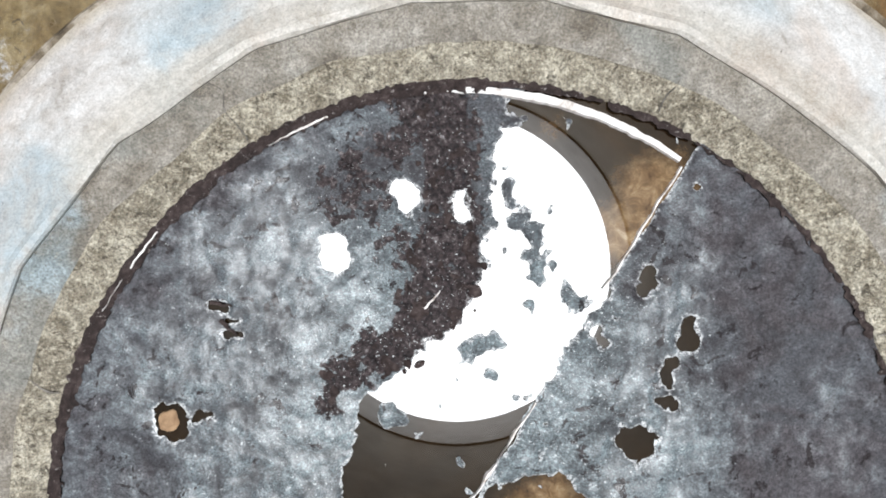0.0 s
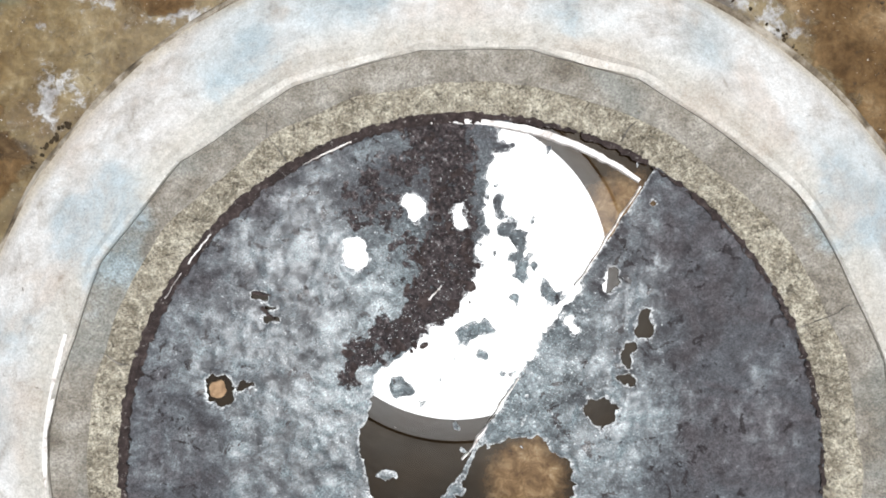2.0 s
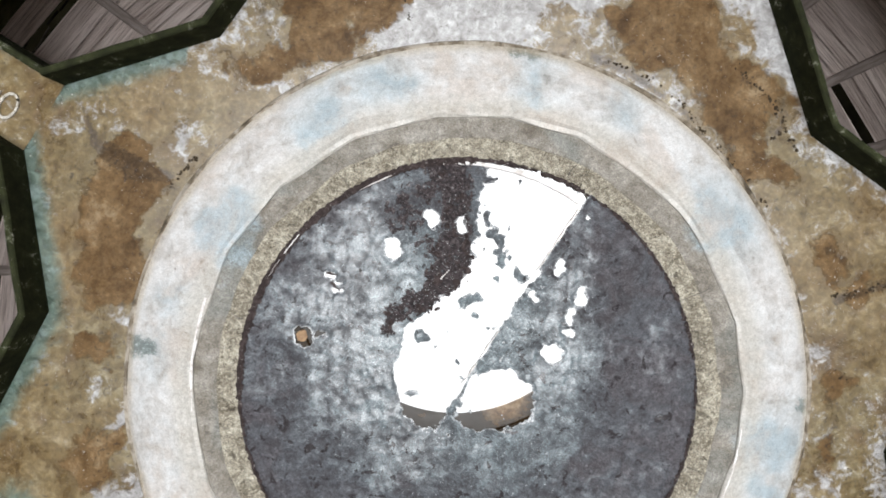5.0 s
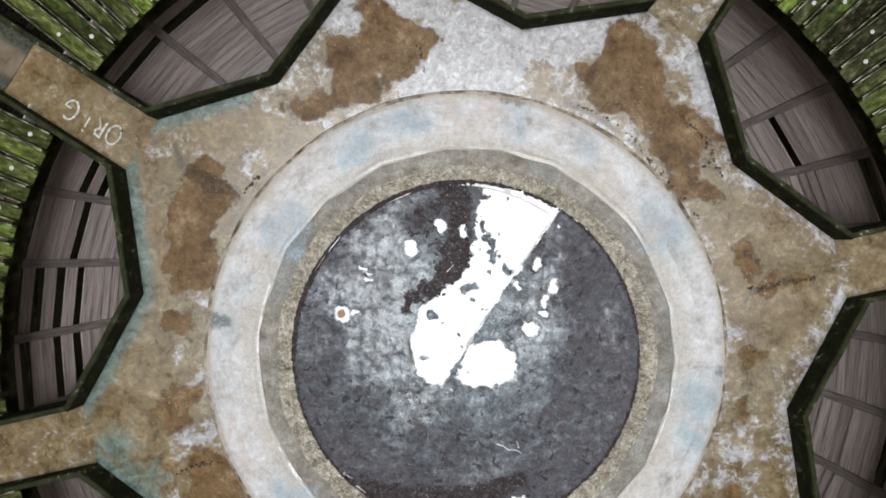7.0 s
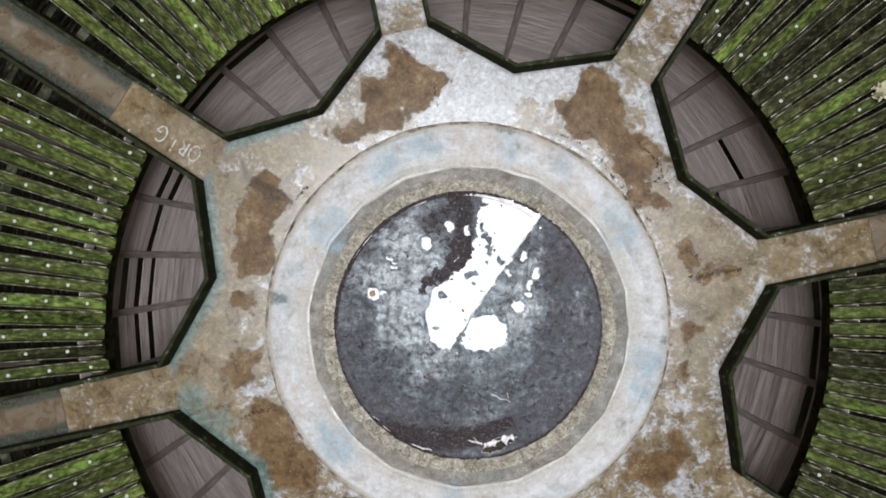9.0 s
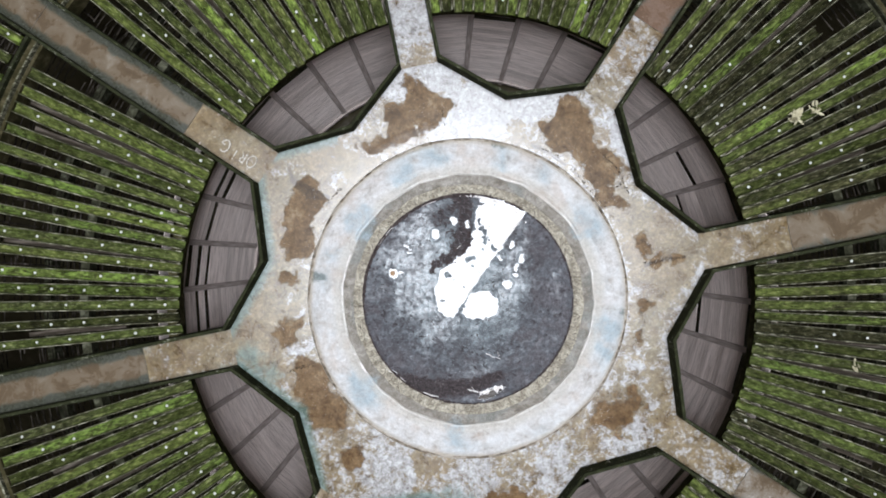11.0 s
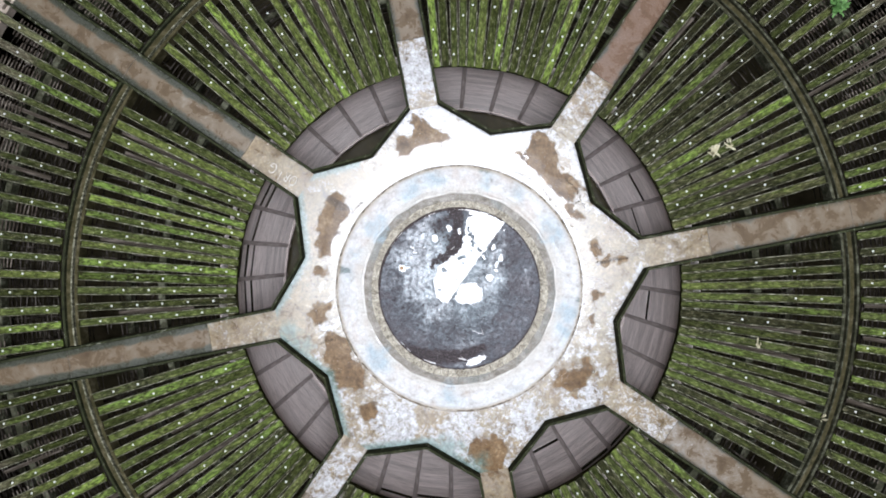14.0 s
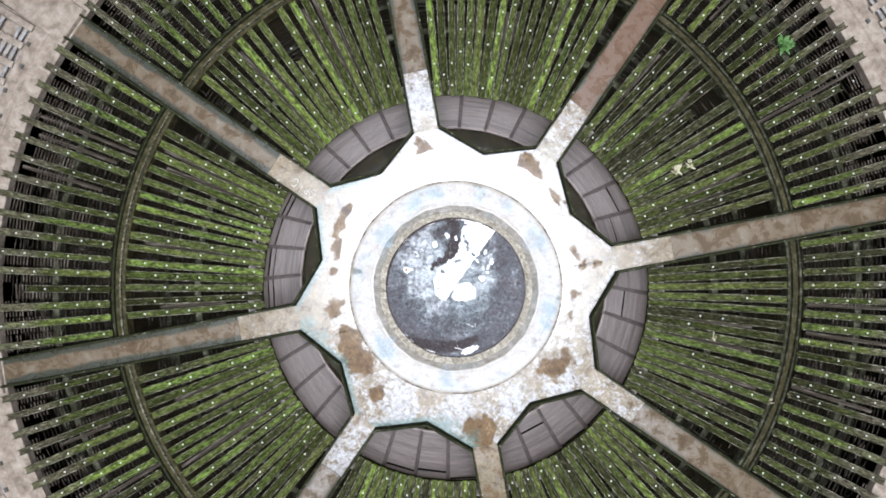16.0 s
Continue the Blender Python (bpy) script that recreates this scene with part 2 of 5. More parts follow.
def mat_moss_kerb():
    """Dark mossy concrete with pale lime flecks."""
    m, n, l, b = material("mossy_dark_concrete", 0.9, 0.04)
    v = coords(n, l)
    mid = noise_at(n, l, v, 6, 8, 0.7)
    col = ramp(n, l, mid, [(0.3, (0.012, 0.012, 0.008)), (0.55, (0.026, 0.029, 0.014)), (0.75, (0.055, 0.06, 0.03))])
    fleck = step(n, l, noise_at(n, l, v, 6, 10, 0.86, 0.4), 0.58, 0.63)
    col = mix(n, l, math_node(n, l, "MULTIPLY", fleck, 0.8), col, (0.4, 0.39, 0.33))
    l.new(col, b.inputs["Base Color"])
    bump(n, l, b, noise_at(n, l, v, 45, 5, 0.7), 0.5, 0.01)
    return m


def mat_flume():
    m, n, l, b = material("muddy_channel_floor", 0.4, 0.5)
    v = coords(n, l)
    large = noise_at(n, l, v, 0.45, 4, 0.55, 0.4)
    mid = noise_at(n, l, v, 2.0, 9, 0.7, 0.5)
    fine = noise_at(n, l, v, 22, 7, 0.78)
    col = ramp(n, l, mid, [(0.3, (0.07, 0.048, 0.03)), (0.46, (0.112, 0.08, 0.05)), (0.6, (0.15, 0.117, 0.08)), (0.75, (0.24, 0.212, 0.17))])
    rust = step(n, l, noise_at(n, l, v, 5, 10, 0.82, 0.5), 0.57, 0.66)
    red = step(n, l, math_node(n, l, "ADD", attribute(n, "rusty"), math_node(n, l, "MULTIPLY", mid, 0.6)), 0.55, 0.85)
    col = mix(n, l, math_node(n, l, "MULTIPLY", red, 0.8), col, ramp(n, l, fine, [(0.35, (0.085, 0.045, 0.028)), (0.65, (0.19, 0.115, 0.08))]))
    limed = step(n, l, math_node(n, l, "ADD", attribute(n, "limed"), math_node(n, l, "MULTIPLY", math_node(n, l, "ADD", mid, fine), 0.5)), 0.7, 1.0)
    col = mix(n, l, math_node(n, l, "MULTIPLY", limed, 0.8), col, ramp(n, l, fine, [(0.35, (0.17, 0.155, 0.14)), (0.65, (0.42, 0.41, 0.4))]))
    col = mix(n, l, math_node(n, l, "MULTIPLY", rust, 0.5), col, (0.085, 0.056, 0.038))
    pale = step(n, l, noise_at(n, l, v, 8, 8, 0.8, 0.4), 0.6, 0.67)
    col = mix(n, l, math_node(n, l, "MULTIPLY", pale, 0.55), col, (0.42, 0.4, 0.37))
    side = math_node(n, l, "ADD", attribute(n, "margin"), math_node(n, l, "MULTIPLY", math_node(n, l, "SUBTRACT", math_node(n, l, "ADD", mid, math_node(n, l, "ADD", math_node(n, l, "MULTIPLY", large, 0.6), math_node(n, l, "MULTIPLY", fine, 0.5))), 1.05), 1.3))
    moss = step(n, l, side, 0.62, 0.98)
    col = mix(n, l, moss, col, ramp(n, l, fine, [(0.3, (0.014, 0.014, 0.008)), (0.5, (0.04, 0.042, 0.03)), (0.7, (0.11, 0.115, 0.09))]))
    l.new(col, b.inputs["Base Color"])
    l.new(ramp(n, l, mid, [(0.4, (0.16, 0.16, 0.16)), (0.65, (0.5, 0.5, 0.5))]), b.inputs["Roughness"])
    bump(n, l, b, fine, 0.3, 0.01)
    return m


def mat_trough():
    """Weathered trough, more or less overgrown with moss and lichen, patchy along its length."""
    m, n, l, b = material("mossy_trough", 0.9, 0.04)
    v = coords(n, l, (1.1, 3.0, 3.0))
    rnd = random_of(n)
    moss = attribute(n, "moss")
    sh = n.new("ShaderNodeVectorMath")
    sh.operation = "ADD"
    cb = n.new("ShaderNodeCombineXYZ")
    l.new(math_node(n, l, "MULTIPLY", rnd, 91.0), cb.inputs[0])
    l.new(math_node(n, l, "MULTIPLY", rnd, 37.0), cb.inputs[1])
    l.new(v, sh.inputs[0]), l.new(cb.outputs[0], sh.inputs[1])
    v = sh.outputs[0]
    large = noise_at(n, l, v, 0.55, 5, 0.6, 0.5)
    mid = noise_at(n, l, v, 1.8, 8, 0.7, 0.5)
    fine = noise_at(n, l, v, 5, 7, 0.7, 0.3)
    col = ramp(n, l, fine, [(0.3, (0.007, 0.007, 0.004)), (0.45, (0.02, 0.021, 0.01)), (0.56, (0.044, 0.045, 0.022)), (0.68, (0.125, 0.12, 0.068))])
    green = step(n, l, math_node(n, l, "ADD", math_node(n, l, "ADD", large, math_node(n, l, "MULTIPLY", mid, 0.8)), math_node(n, l, "ADD", moss, math_node(n, l, "MULTIPLY", rnd, 0.45))), 0.9, 1.25)
    gcol = ramp(n, l, fine, [(0.3, (0.012, 0.016, 0.006)), (0.45, (0.036, 0.046, 0.013)), (0.57, (0.076, 0.096, 0.028)), (0.7, (0.18, 0.2, 0.075))])
    col = mix(n, l, green, col, gcol)
    lush = math_node(n, l, "MULTIPLY", step(n, l, math_node(n, l, "ADD", moss, math_node(n, l, "ADD", rnd, math_node(n, l, "MULTIPLY", large, 1.6))), 1.6, 1.9), step(n, l, math_node(n, l, "ADD", mid, fine), 0.9, 1.1))
    col = mix(n, l, math_node(n, l, "MULTIPLY", lush, 0.85), col, ramp(n, l, fine, [(0.35, (0.05, 0.09, 0.016)), (0.65, (0.17, 0.25, 0.055))]))
    rust = step(n, l, noise_at(n, l, v, 2.3, 6, 0.75, 0.5), 0.6, 0.7)
    col = mix(n, l, math_node(n, l, "MULTIPLY", rust, 0.6), col, (0.06, 0.042, 0.024))
    damp = math_node(n, l, "FRACT", math_node(n, l, "MULTIPLY", rnd, 7.13))
    col = mix(n, l, 1.0, col, ramp(n, l, damp, [(0.0, (0.42, 0.38, 0.4)), (0.3, (0.7, 0.66, 0.68)), (0.6, (0.98, 0.96, 0.96)), (1.0, (1.35, 1.28, 1.15))]), "MULTIPLY")
    dry = step(n, l, math_node(n, l, "ADD", attribute(n, "dry"), math_node(n, l, "MULTIPLY", math_node(n, l, "SUBTRACT", mid, 0.5), 0.9)), 0.3, 0.7)
    col = mix(n, l, math_node(n, l, "MULTIPLY", dry, 0.6), col, ramp(n, l, fine, [(0.3, (0.022, 0.017, 0.012)), (0.48, (0.075, 0.06, 0.044)), (0.66, (0.21, 0.18, 0.14))]))
    lichen = step(n, l, noise_at(n, l, v, 10, 6, 0.82, 0.3), 0.59, 0.65)
    col = mix(n, l, math_node(n, l, "MULTIPLY", lichen, math_node(n, l, "ADD", moss, 0.4)), col, (0.3, 0.3, 0.2))
    l.new(col, b.inputs["Base Color"])
    bump(n, l, b, fine, 0.8, 0.025)
    return m


def mat_trough_edge():
    m, n, l, b = material("lichened_trough_edge", 0.9, 0.05)
    v = coords(n, l, (1.0, 3.0, 3.0))
    mid = noise_at(n, l, v, 5, 7, 0.75)
    col = ramp(n, l, mid, [(0.38, (0.022, 0.021, 0.012)), (0.5, (0.085, 0.083, 0.052)), (0.64, (0.35, 0.335, 0.25))])
    l.new(col, b.inputs["Base Color"])
    return m


def mat_wood():
    """Grey-brown weathered softwood, grain along each board."""
    m, n, l, b = material("weathered_grey_wood", 0.5, 0.6)
    v = coords(n, l, (0.7, 20, 20))
    rnd = random_of(n)
    sh = n.new("ShaderNodeVectorMath")
    cb = n.new("ShaderNodeCombineXYZ")
    l.new(math_node(n, l, "MULTIPLY", rnd, 83.0), cb.inputs[0])
    l.new(math_node(n, l, "MULTIPLY", rnd, 51.0), cb.inputs[2])
    l.new(v, sh.inputs[0]), l.new(cb.outputs[0], sh.inputs[1])
    g = noise_at(n, l, sh.outputs[0], 2.2, 9, 0.76, 0.3)
    col = ramp(n, l, g, [(0.34, (0.14, 0.1, 0.085)), (0.43, (0.46, 0.375, 0.34)), (0.53, (0.72, 0.62, 0.58)), (0.68, (0.86, 0.78, 0.745))])
    tone = ramp(n, l, rnd, [(0.0, (0.68, 0.65, 0.63)), (0.25, (0.9, 0.88, 0.87)), (1.0, (1.0, 0.98, 0.97))])
    col = mix(n, l, 1.0, col, tone, "MULTIPLY")
    l.new(col, b.inputs["Base Color"])
    b.inputs["Sheen Weight"].default_value, b.inputs["Sheen Roughness"].default_value = 1.0, 0.35
    bump(n, l, b, g, 0.4, 0.006)
    return m


def mat_dark_wood():
    m, n, l, b = material("dark_damp_wood", 0.85, 0.2)
    v = coords(n, l, (9, 9, 0.8))
    g = noise_at(n, l, v, 2.5, 7, 0.7, 0.3)
    l.new(ramp(n, l, g, [(0.3, (0.18, 0.145, 0.128)), (0.55, (0.38, 0.32, 0.295)), (0.75, (0.54, 0.48, 0.455))]), b.inputs["Base Color"])
    bump(n, l, b, g, 0.4, 0.006)
    return m


def mat_scum():
    """Grey-violet leathery film, smooth and lumpy, wet in parts, with dark peaty stretches; bluish sky sheen, glints
    and dimple shade are painted into its colour.
    """
    m, n, l, b = material("grey_algae_scum", 0.4, 1.0)
    v = coords(n, l)

    def total(*terms):
        out = None
        for sock, k in terms:
            t = math_node(n, l, "MULTIPLY", sock, k)
            out = t if out is None else math_node(n, l, "ADD", out, t)
        return out

    large = noise_at(n, l, v, 1.9, 5, 0.6, 0.7)
    lump = noise_at(n, l, v, 9, 2, 0.4, 0.4)
    mid = noise_at(n, l, v, 20, 6, 0.64, 0.5)
    fine = noise_at(n, l, v, 55, 5, 0.75, 0.2)
    grain = noise_at(n, l, v, 120, 3, 0.75)
    crumbs = cells_at(n, l, v, 42)
    sheen_at = attribute(n, "sky_sheen")
    # The shading of lumps and dimples is put into this ramp's contrast.
    col = ramp(n, l, total((lump, 0.3), (mid, 0.2), (large, 0.3), (fine, 0.2)), [(0.36, (0.024, 0.022, 0.025)), (0.45, (0.044, 0.044, 0.05)), (0.54, (0.067, 0.07, 0.08)), (0.64, (0.112, 0.124, 0.137))])
    rusty = step(n, l, total((noise_at(n, l, v, 2.6, 6, 0.66, 0.8), 1.0), (sheen_at, -0.4)), 0.36, 0.56)
    col = mix(n, l, math_node(n, l, "MULTIPLY", rusty, 0.42), col, ramp(n, l, mid, [(0.36, (0.038, 0.028, 0.03)), (0.62, (0.085, 0.07, 0.076))]))
    # Bluish haze of the reflected sky, mixed into the base colour.
    painted_haze = step(n, l, total((sheen_at, 1.0), (large, 0.8), (lump, 0.5), (mid, 0.35)), 0.95, 1.5)
    speck = step(n, l, total((fine, 0.5), (grain, 0.5)), 0.44, 0.58)
    col = mix(n, l, math_node(n, l, "MULTIPLY", painted_haze, math_node(n, l, "ADD", 0.2, math_node(n, l, "MULTIPLY", speck, 0.7))), col, (0.2, 0.252, 0.268))
    # Dark dimples: their shade is painted in as well as bumped.
    pits = step(n, l, total((noise_at(n, l, v, 8, 4, 0.6, 0.9), 0.8), (fine, 0.2)), 0.385, 0.405)
    col = mix(n, l, pits, (0.02, 0.016, 0.018), col)
    peat = step(n, l, total((attribute(n, "peat"), 1.0), (mid, 1.3), (lump, 1.1), (fine, 0.5)), 1.92, 2.0)
    flake = ramp(n, l, total((crumbs, 0.14), (fine, 0.45), (mid, 0.45)), [(0.4, (0.007, 0.005, 0.006)), (0.5, (0.021, 0.015, 0.016)), (0.58, (0.045, 0.034, 0.035)), (0.68, (0.15, 0.135, 0.138))])
    col = mix(n, l, peat, col, flake)
    # Tiny sky glints on the wet film, painted as grain and pale specks.
    col = gritty(n, l, v, gritty(n, l, v, col, 0.82, 1.2, 40.0), 0.5, 1.65, 95.0)
    painted_glint = math_node(n, l, "MULTIPLY", step(n, l, noise_at(n, l, v, 75, 2, 0.6), 0.645, 0.7), step(n, l, total((sheen_at, 0.6), (mid, 1.0)), 0.6, 0.85))
    col = mix(n, l, painted_glint, col, (0.5, 0.53, 0.54))
    pale = step(n, l, total((attribute(n, "edge"), 1.0), (mid, 1.9), (lump, 0.6)), 1.68, 2.2)
    col = mix(n, l, math_node(n, l, "MULTIPLY", pale, step(n, l, total((fine, 0.5), (grain, 0.5)), 0.46, 0.54)), col, (0.55, 0.56, 0.57))
    l.new(col, b.inputs["Base Color"])
    patch = total((attribute(n, "wet"), 1.0), (large, 1.0), (lump, 0.5), (mid, 0.4))
    gloss = math_node(n, l, "MULTIPLY", step(n, l, patch, 1.06, 1.46), math_node(n, l, "SUBTRACT", 1.0, peat))
    l.new(mix(n, l, gloss, (0.44, 0.44, 0.44), (0.26, 0.26, 0.26)), b.inputs["Roughness"])
    l.new(mix(n, l, gloss, (0.24, 0.24, 0.24), (0.55, 0.55, 0.55)), b.inputs["Specular IOR Level"])
    rubble = math_node(n, l, "MULTIPLY", peat, math_node(n, l, "SUBTRACT", 0.6, crumbs))
    hgt = total((lump, 1.1), (mid, 0.4), (fine, 0.25), (grain, 0.1), (pits, 0.1), (rubble, 0.45))
    relief = bump(n, l, b, hgt, 0.6, 0.04)
    l.new(math_node(n, l, "SUBTRACT", 0.6, math_node(n, l, "MULTIPLY", gloss, 0.38)), relief.inputs["Strength"])
    return m


def mat_debris():
    m, n, l, b = material("dark_peaty_scum", 0.8, 0.3)
    v = coords(n, l)
    mid = noise_at(n, l, v, 14, 8, 0.75)
    col = ramp(n, l, mid, [(0.3, (0.01, 0.007, 0.007)), (0.5, (0.03, 0.02, 0.019)), (0.62, (0.065, 0.048, 0.046)), (0.75, (0.13, 0.11, 0.105))])
    col = mix(n, l, step(n, l, noise_at(n, l, v, 30, 5, 0.75), 0.6, 0.66), col, (0.2, 0.18, 0.175))
    l.new(col, b.inputs["Base Color"])
    bump(n, l, b, mid, 0.8, 0.02)
    return m


def mat_water():
    """Still brown water with silt showing through, mirror-like."""
    m, n, l, b = material("still_brown_water", 0.0, 0.85)
    v = coords(n, l)
    mid = noise_at(n, l, v, 1.6, 7, 0.65, 0.4)
    col = ramp(n, l, mid, [(0.4, (0.01, 0.006, 0.003)), (0.6, (0.02, 0.012, 0.006)), (0.75, (0.045, 0.026, 0.012))])
    silt = step(n, l, math_node(n, l, "ADD", attribute(n, "silt"), math_node(n, l, "MULTIPLY", math_node(n, l, "SUBTRACT", noise_at(n, l, v, 9, 8, 0.75), 0.5), 0.9)), 0.2, 0.75)
    col = mix(n, l, silt, col, ramp(n, l, noise_at(n, l, v, 11, 8, 0.75, 0.5), [(0.32, (0.045, 0.022, 0.009)), (0.48, (0.13, 0.075, 0.034)), (0.6, (0.22, 0.145, 0.078)), (0.72, (0.36, 0.29, 0.2))]))
    l.new(col, b.inputs["Base Color"])
    return m


def mat_plain(name, stops, scale, rough=0.8, spec=0.3, strength=0.3, stretch=(1, 1, 1), dist=0.01):
    m, n, l, b = material(name, rough, spec)
    v = coords(n, l, stretch)
    mid = noise_at(n, l, v, scale, 8, 0.68, 0.3)
    l.new(ramp(n, l, mid, stops), b.inputs["Base Color"])
    bump(n, l, b, noise_at(n, l, v, scale * 6, 5, 0.7), strength, dist)
    return m


BASIN, RIM, SILL, LIP, KERB = mat_basin(), mat_rim(), mat_sill(), mat_grey_lip(), mat_moss_kerb()
FLUME = mat_flume()
TROUGH, EDGE, WOOD, POST = mat_trough(), mat_trough_edge(), mat_wood(), mat_dark_wood()
SCUM, DEBRIS, WATER = mat_scum(), mat_debris(), mat_water()
NOZZLE = mat_plain("white_glazed_ceramic", [(0.3, (0.5, 0.5, 0.46)), (0.7, (0.74, 0.74, 0.71))], 9, 0.35, 0.5, 0.1)
LIME = mat_plain("white_lime_crust", [(0.34, (0.3, 0.25, 0.22)), (0.44, (0.6, 0.56, 0.54)), (0.6, (0.8, 0.78, 0.77))], 12, 0.5, 0.4, 0.3)
SHELL = mat_plain("tower_shell_concrete", [(0.3, (0.07, 0.062, 0.052)), (0.5, (0.11, 0.1, 0.086)), (0.7, (0.16, 0.148, 0.13))], 0.5, 0.85, 0.2, 0.4)
# Paler than the shell: daylight near the mouth is put into this colour.
BAND = mat_plain("mouth_lit_concrete", [(0.3, (0.13, 0.125, 0.12)), (0.55, (0.19, 0.185, 0.18)), (0.75, (0.26, 0.255, 0.25))], 0.6, 0.85, 0.2, 0.3)
LEDGE = mat_plain("pale_pinkish_concrete", [(0.3, (0.13, 0.1, 0.075)), (0.48, (0.26, 0.21, 0.165)), (0.7, (0.4, 0.345, 0.285))], 3.0, 0.85, 0.25, 0.4)
GROUND = mat_plain("olive_basin_water", [(0.3, (0.016, 0.013, 0.007)), (0.5, (0.03, 0.025, 0.014)), (0.75, (0.055, 0.047, 0.028))], 0.7, 0.12, 0.4, 0.03)
# Near-black wood: the shade in the gaps under the troughs is painted in.
LATH = mat_plain("gap_shade_lath_wood", [(0.3, (0.003, 0.003, 0.002)), (0.46, (0.014, 0.012, 0.009)), (0.56, (0.045, 0.038, 0.031)), (0.7, (0.14, 0.122, 0.105))], 1.8, 0.95, 0.0, 0.3)
PALELATH = mat_plain("pale_dry_lath_wood", [(0.3, (0.16, 0.15, 0.145)), (0.5, (0.3, 0.29, 0.285)), (0.7, (0.42, 0.41, 0.4))], 4, 0.9, 0.1, 0.3)
PLANK = mat_plain("weathered_brown_plank", [(0.3, (0.016, 0.012, 0.008)), (0.5, (0.042, 0.034, 0.025)), (0.68, (0.12, 0.1, 0.082))], 3, 0.9, 0.1, 0.4, (0.4, 5, 5))
GREYLATH = mat_plain("dry_grey_lath_wood", [(0.3, (0.016, 0.012, 0.009)), (0.5, (0.06, 0.048, 0.037)), (0.68, (0.17, 0.145, 0.118))], 3, 0.95, 0.0, 0.3)
BEAM = mat_plain("damp_grey_concrete", [(0.3, (0.012, 0.012, 0.007)), (0.5, (0.035, 0.035, 0.022)), (0.7, (0.12, 0.12, 0.085))], 5, 0.95, 0.0, 0.4)
RINGMUD = mat_plain("brown_green_mud", [(0.3, (0.014, 0.013, 0.006)), (0.5, (0.04, 0.035, 0.016)), (0.62, (0.072, 0.061, 0.034)), (0.75, (0.13, 0.112, 0.075))], 4, 0.9, 0.05, 0.4)
SOIL = mat_plain("tan_silt_clod", [(0.3, (0.2, 0.12, 0.07)), (0.7, (0.42, 0.28, 0.17))], 14, 0.8, 0.2, 0.5)
DRYLEAF = mat_plain("dry_cream_leaf", [(0.3, (0.3, 0.27, 0.16)), (0.7, (0.5, 0.46, 0.32))], 12, 0.8, 0.2, 0.2)
LEAF = mat_plain("fresh_green_leaf", [(0.3, (0.05, 0.11, 0.03)), (0.7, (0.12, 0.25, 0.07))], 12, 0.6, 0.3, 0.2)
CHALK = mat_plain("white_chalk", [(0.35, (0.22, 0.19, 0.15)), (0.5, (0.42, 0.39, 0.34)), (0.65, (0.62, 0.6, 0.56))], 30, 0.9, 0.1, 0.2)
CRUMB = mat_plain("brown_peat_crumb", [(0.3, (0.012, 0.008, 0.004)), (0.5, (0.03, 0.02, 0.011)), (0.7, (0.08, 0.058, 0.034))], 30, 0.8, 0.2, 0.4)
EDGEBROWN = mat_plain("mottled_brown_edge", [(0.36, (0.06, 0.046, 0.032)), (0.46, (0.16, 0.128, 0.092)), (0.58, (0.36, 0.32, 0.27))], 5, 0.7, 0.3, 0.3)
TAR = mat_plain("dark_tarry_stain", [(0.35, (0.03, 0.027, 0.024)), (0.5, (0.09, 0.08, 0.07)), (0.65, (0.26, 0.24, 0.22))], 9, 0.7, 0.3, 0.3)


# ---- mesh helpers ----
def mesh_object(name, verts, faces, mat, parent=None, label="", smooth=False, mats=None, face_mats=None):
    me = bpy.data.meshes.new(name)
    me.from_pydata([tuple(v) for v in verts], [], faces)
    for m in (mats or [mat]):
        me.materials.append(m)
    if face_mats:
        me.polygons.foreach_set("material_index", face_mats)
    if smooth:
        me.polygons.foreach_set("use_smooth", [True] * len(me.polygons))
    me.update()
    ob = new(name, me)
    if parent is not None:
        ob.parent = parent
    if label:
        tagged(ob, label)
    return ob


def part(name, bm, mat, parent, label=""):
    me = bpy.data.meshes.new(name)
    bmesh.ops.recalc_face_normals(bm, faces=bm.faces)
    bm.to_mesh(me)
    bm.free()
    me.materials.append(mat)
    ob = new(name, me)
    ob.parent = parent
    if label:
        tagged(ob, label)
    return ob


def shared_part(name, me, parent, m):
    ob = new(name, me)
    ob.parent = parent
    ob.matrix_basis = m
    return ob


def box_mesh(name, size, mat, bevel=0.0, wobble=0.0):
    """A box centred on its origin with worn edges."""
    bm = bmesh.new()
    bmesh.ops.create_cube(bm, size=1)
    bmesh.ops.scale(bm, vec=size, verts=bm.verts)
    if bevel:
        bmesh.ops.bevel(bm, geom=list(bm.edges), offset=bevel, segments=1, affect="EDGES")
    for v in bm.verts:
        v.co += wobble * Vector((random.uniform(-1, 1), random.uniform(-1, 1), random.uniform(-1, 1)))
    bmesh.ops.recalc_face_normals(bm, faces=bm.faces)
    me = bpy.data.meshes.new(name)
    bm.to_mesh(me)
    bm.free()
    me.materials.append(mat)
    return me


def thing(name, label, category, group="", at=(0, 0, 0), kind=""):
    ob = new(name)
    ob.empty_display_size = 0.1
    ob.location = at
    return tagged(ob, label, category, group, kind)


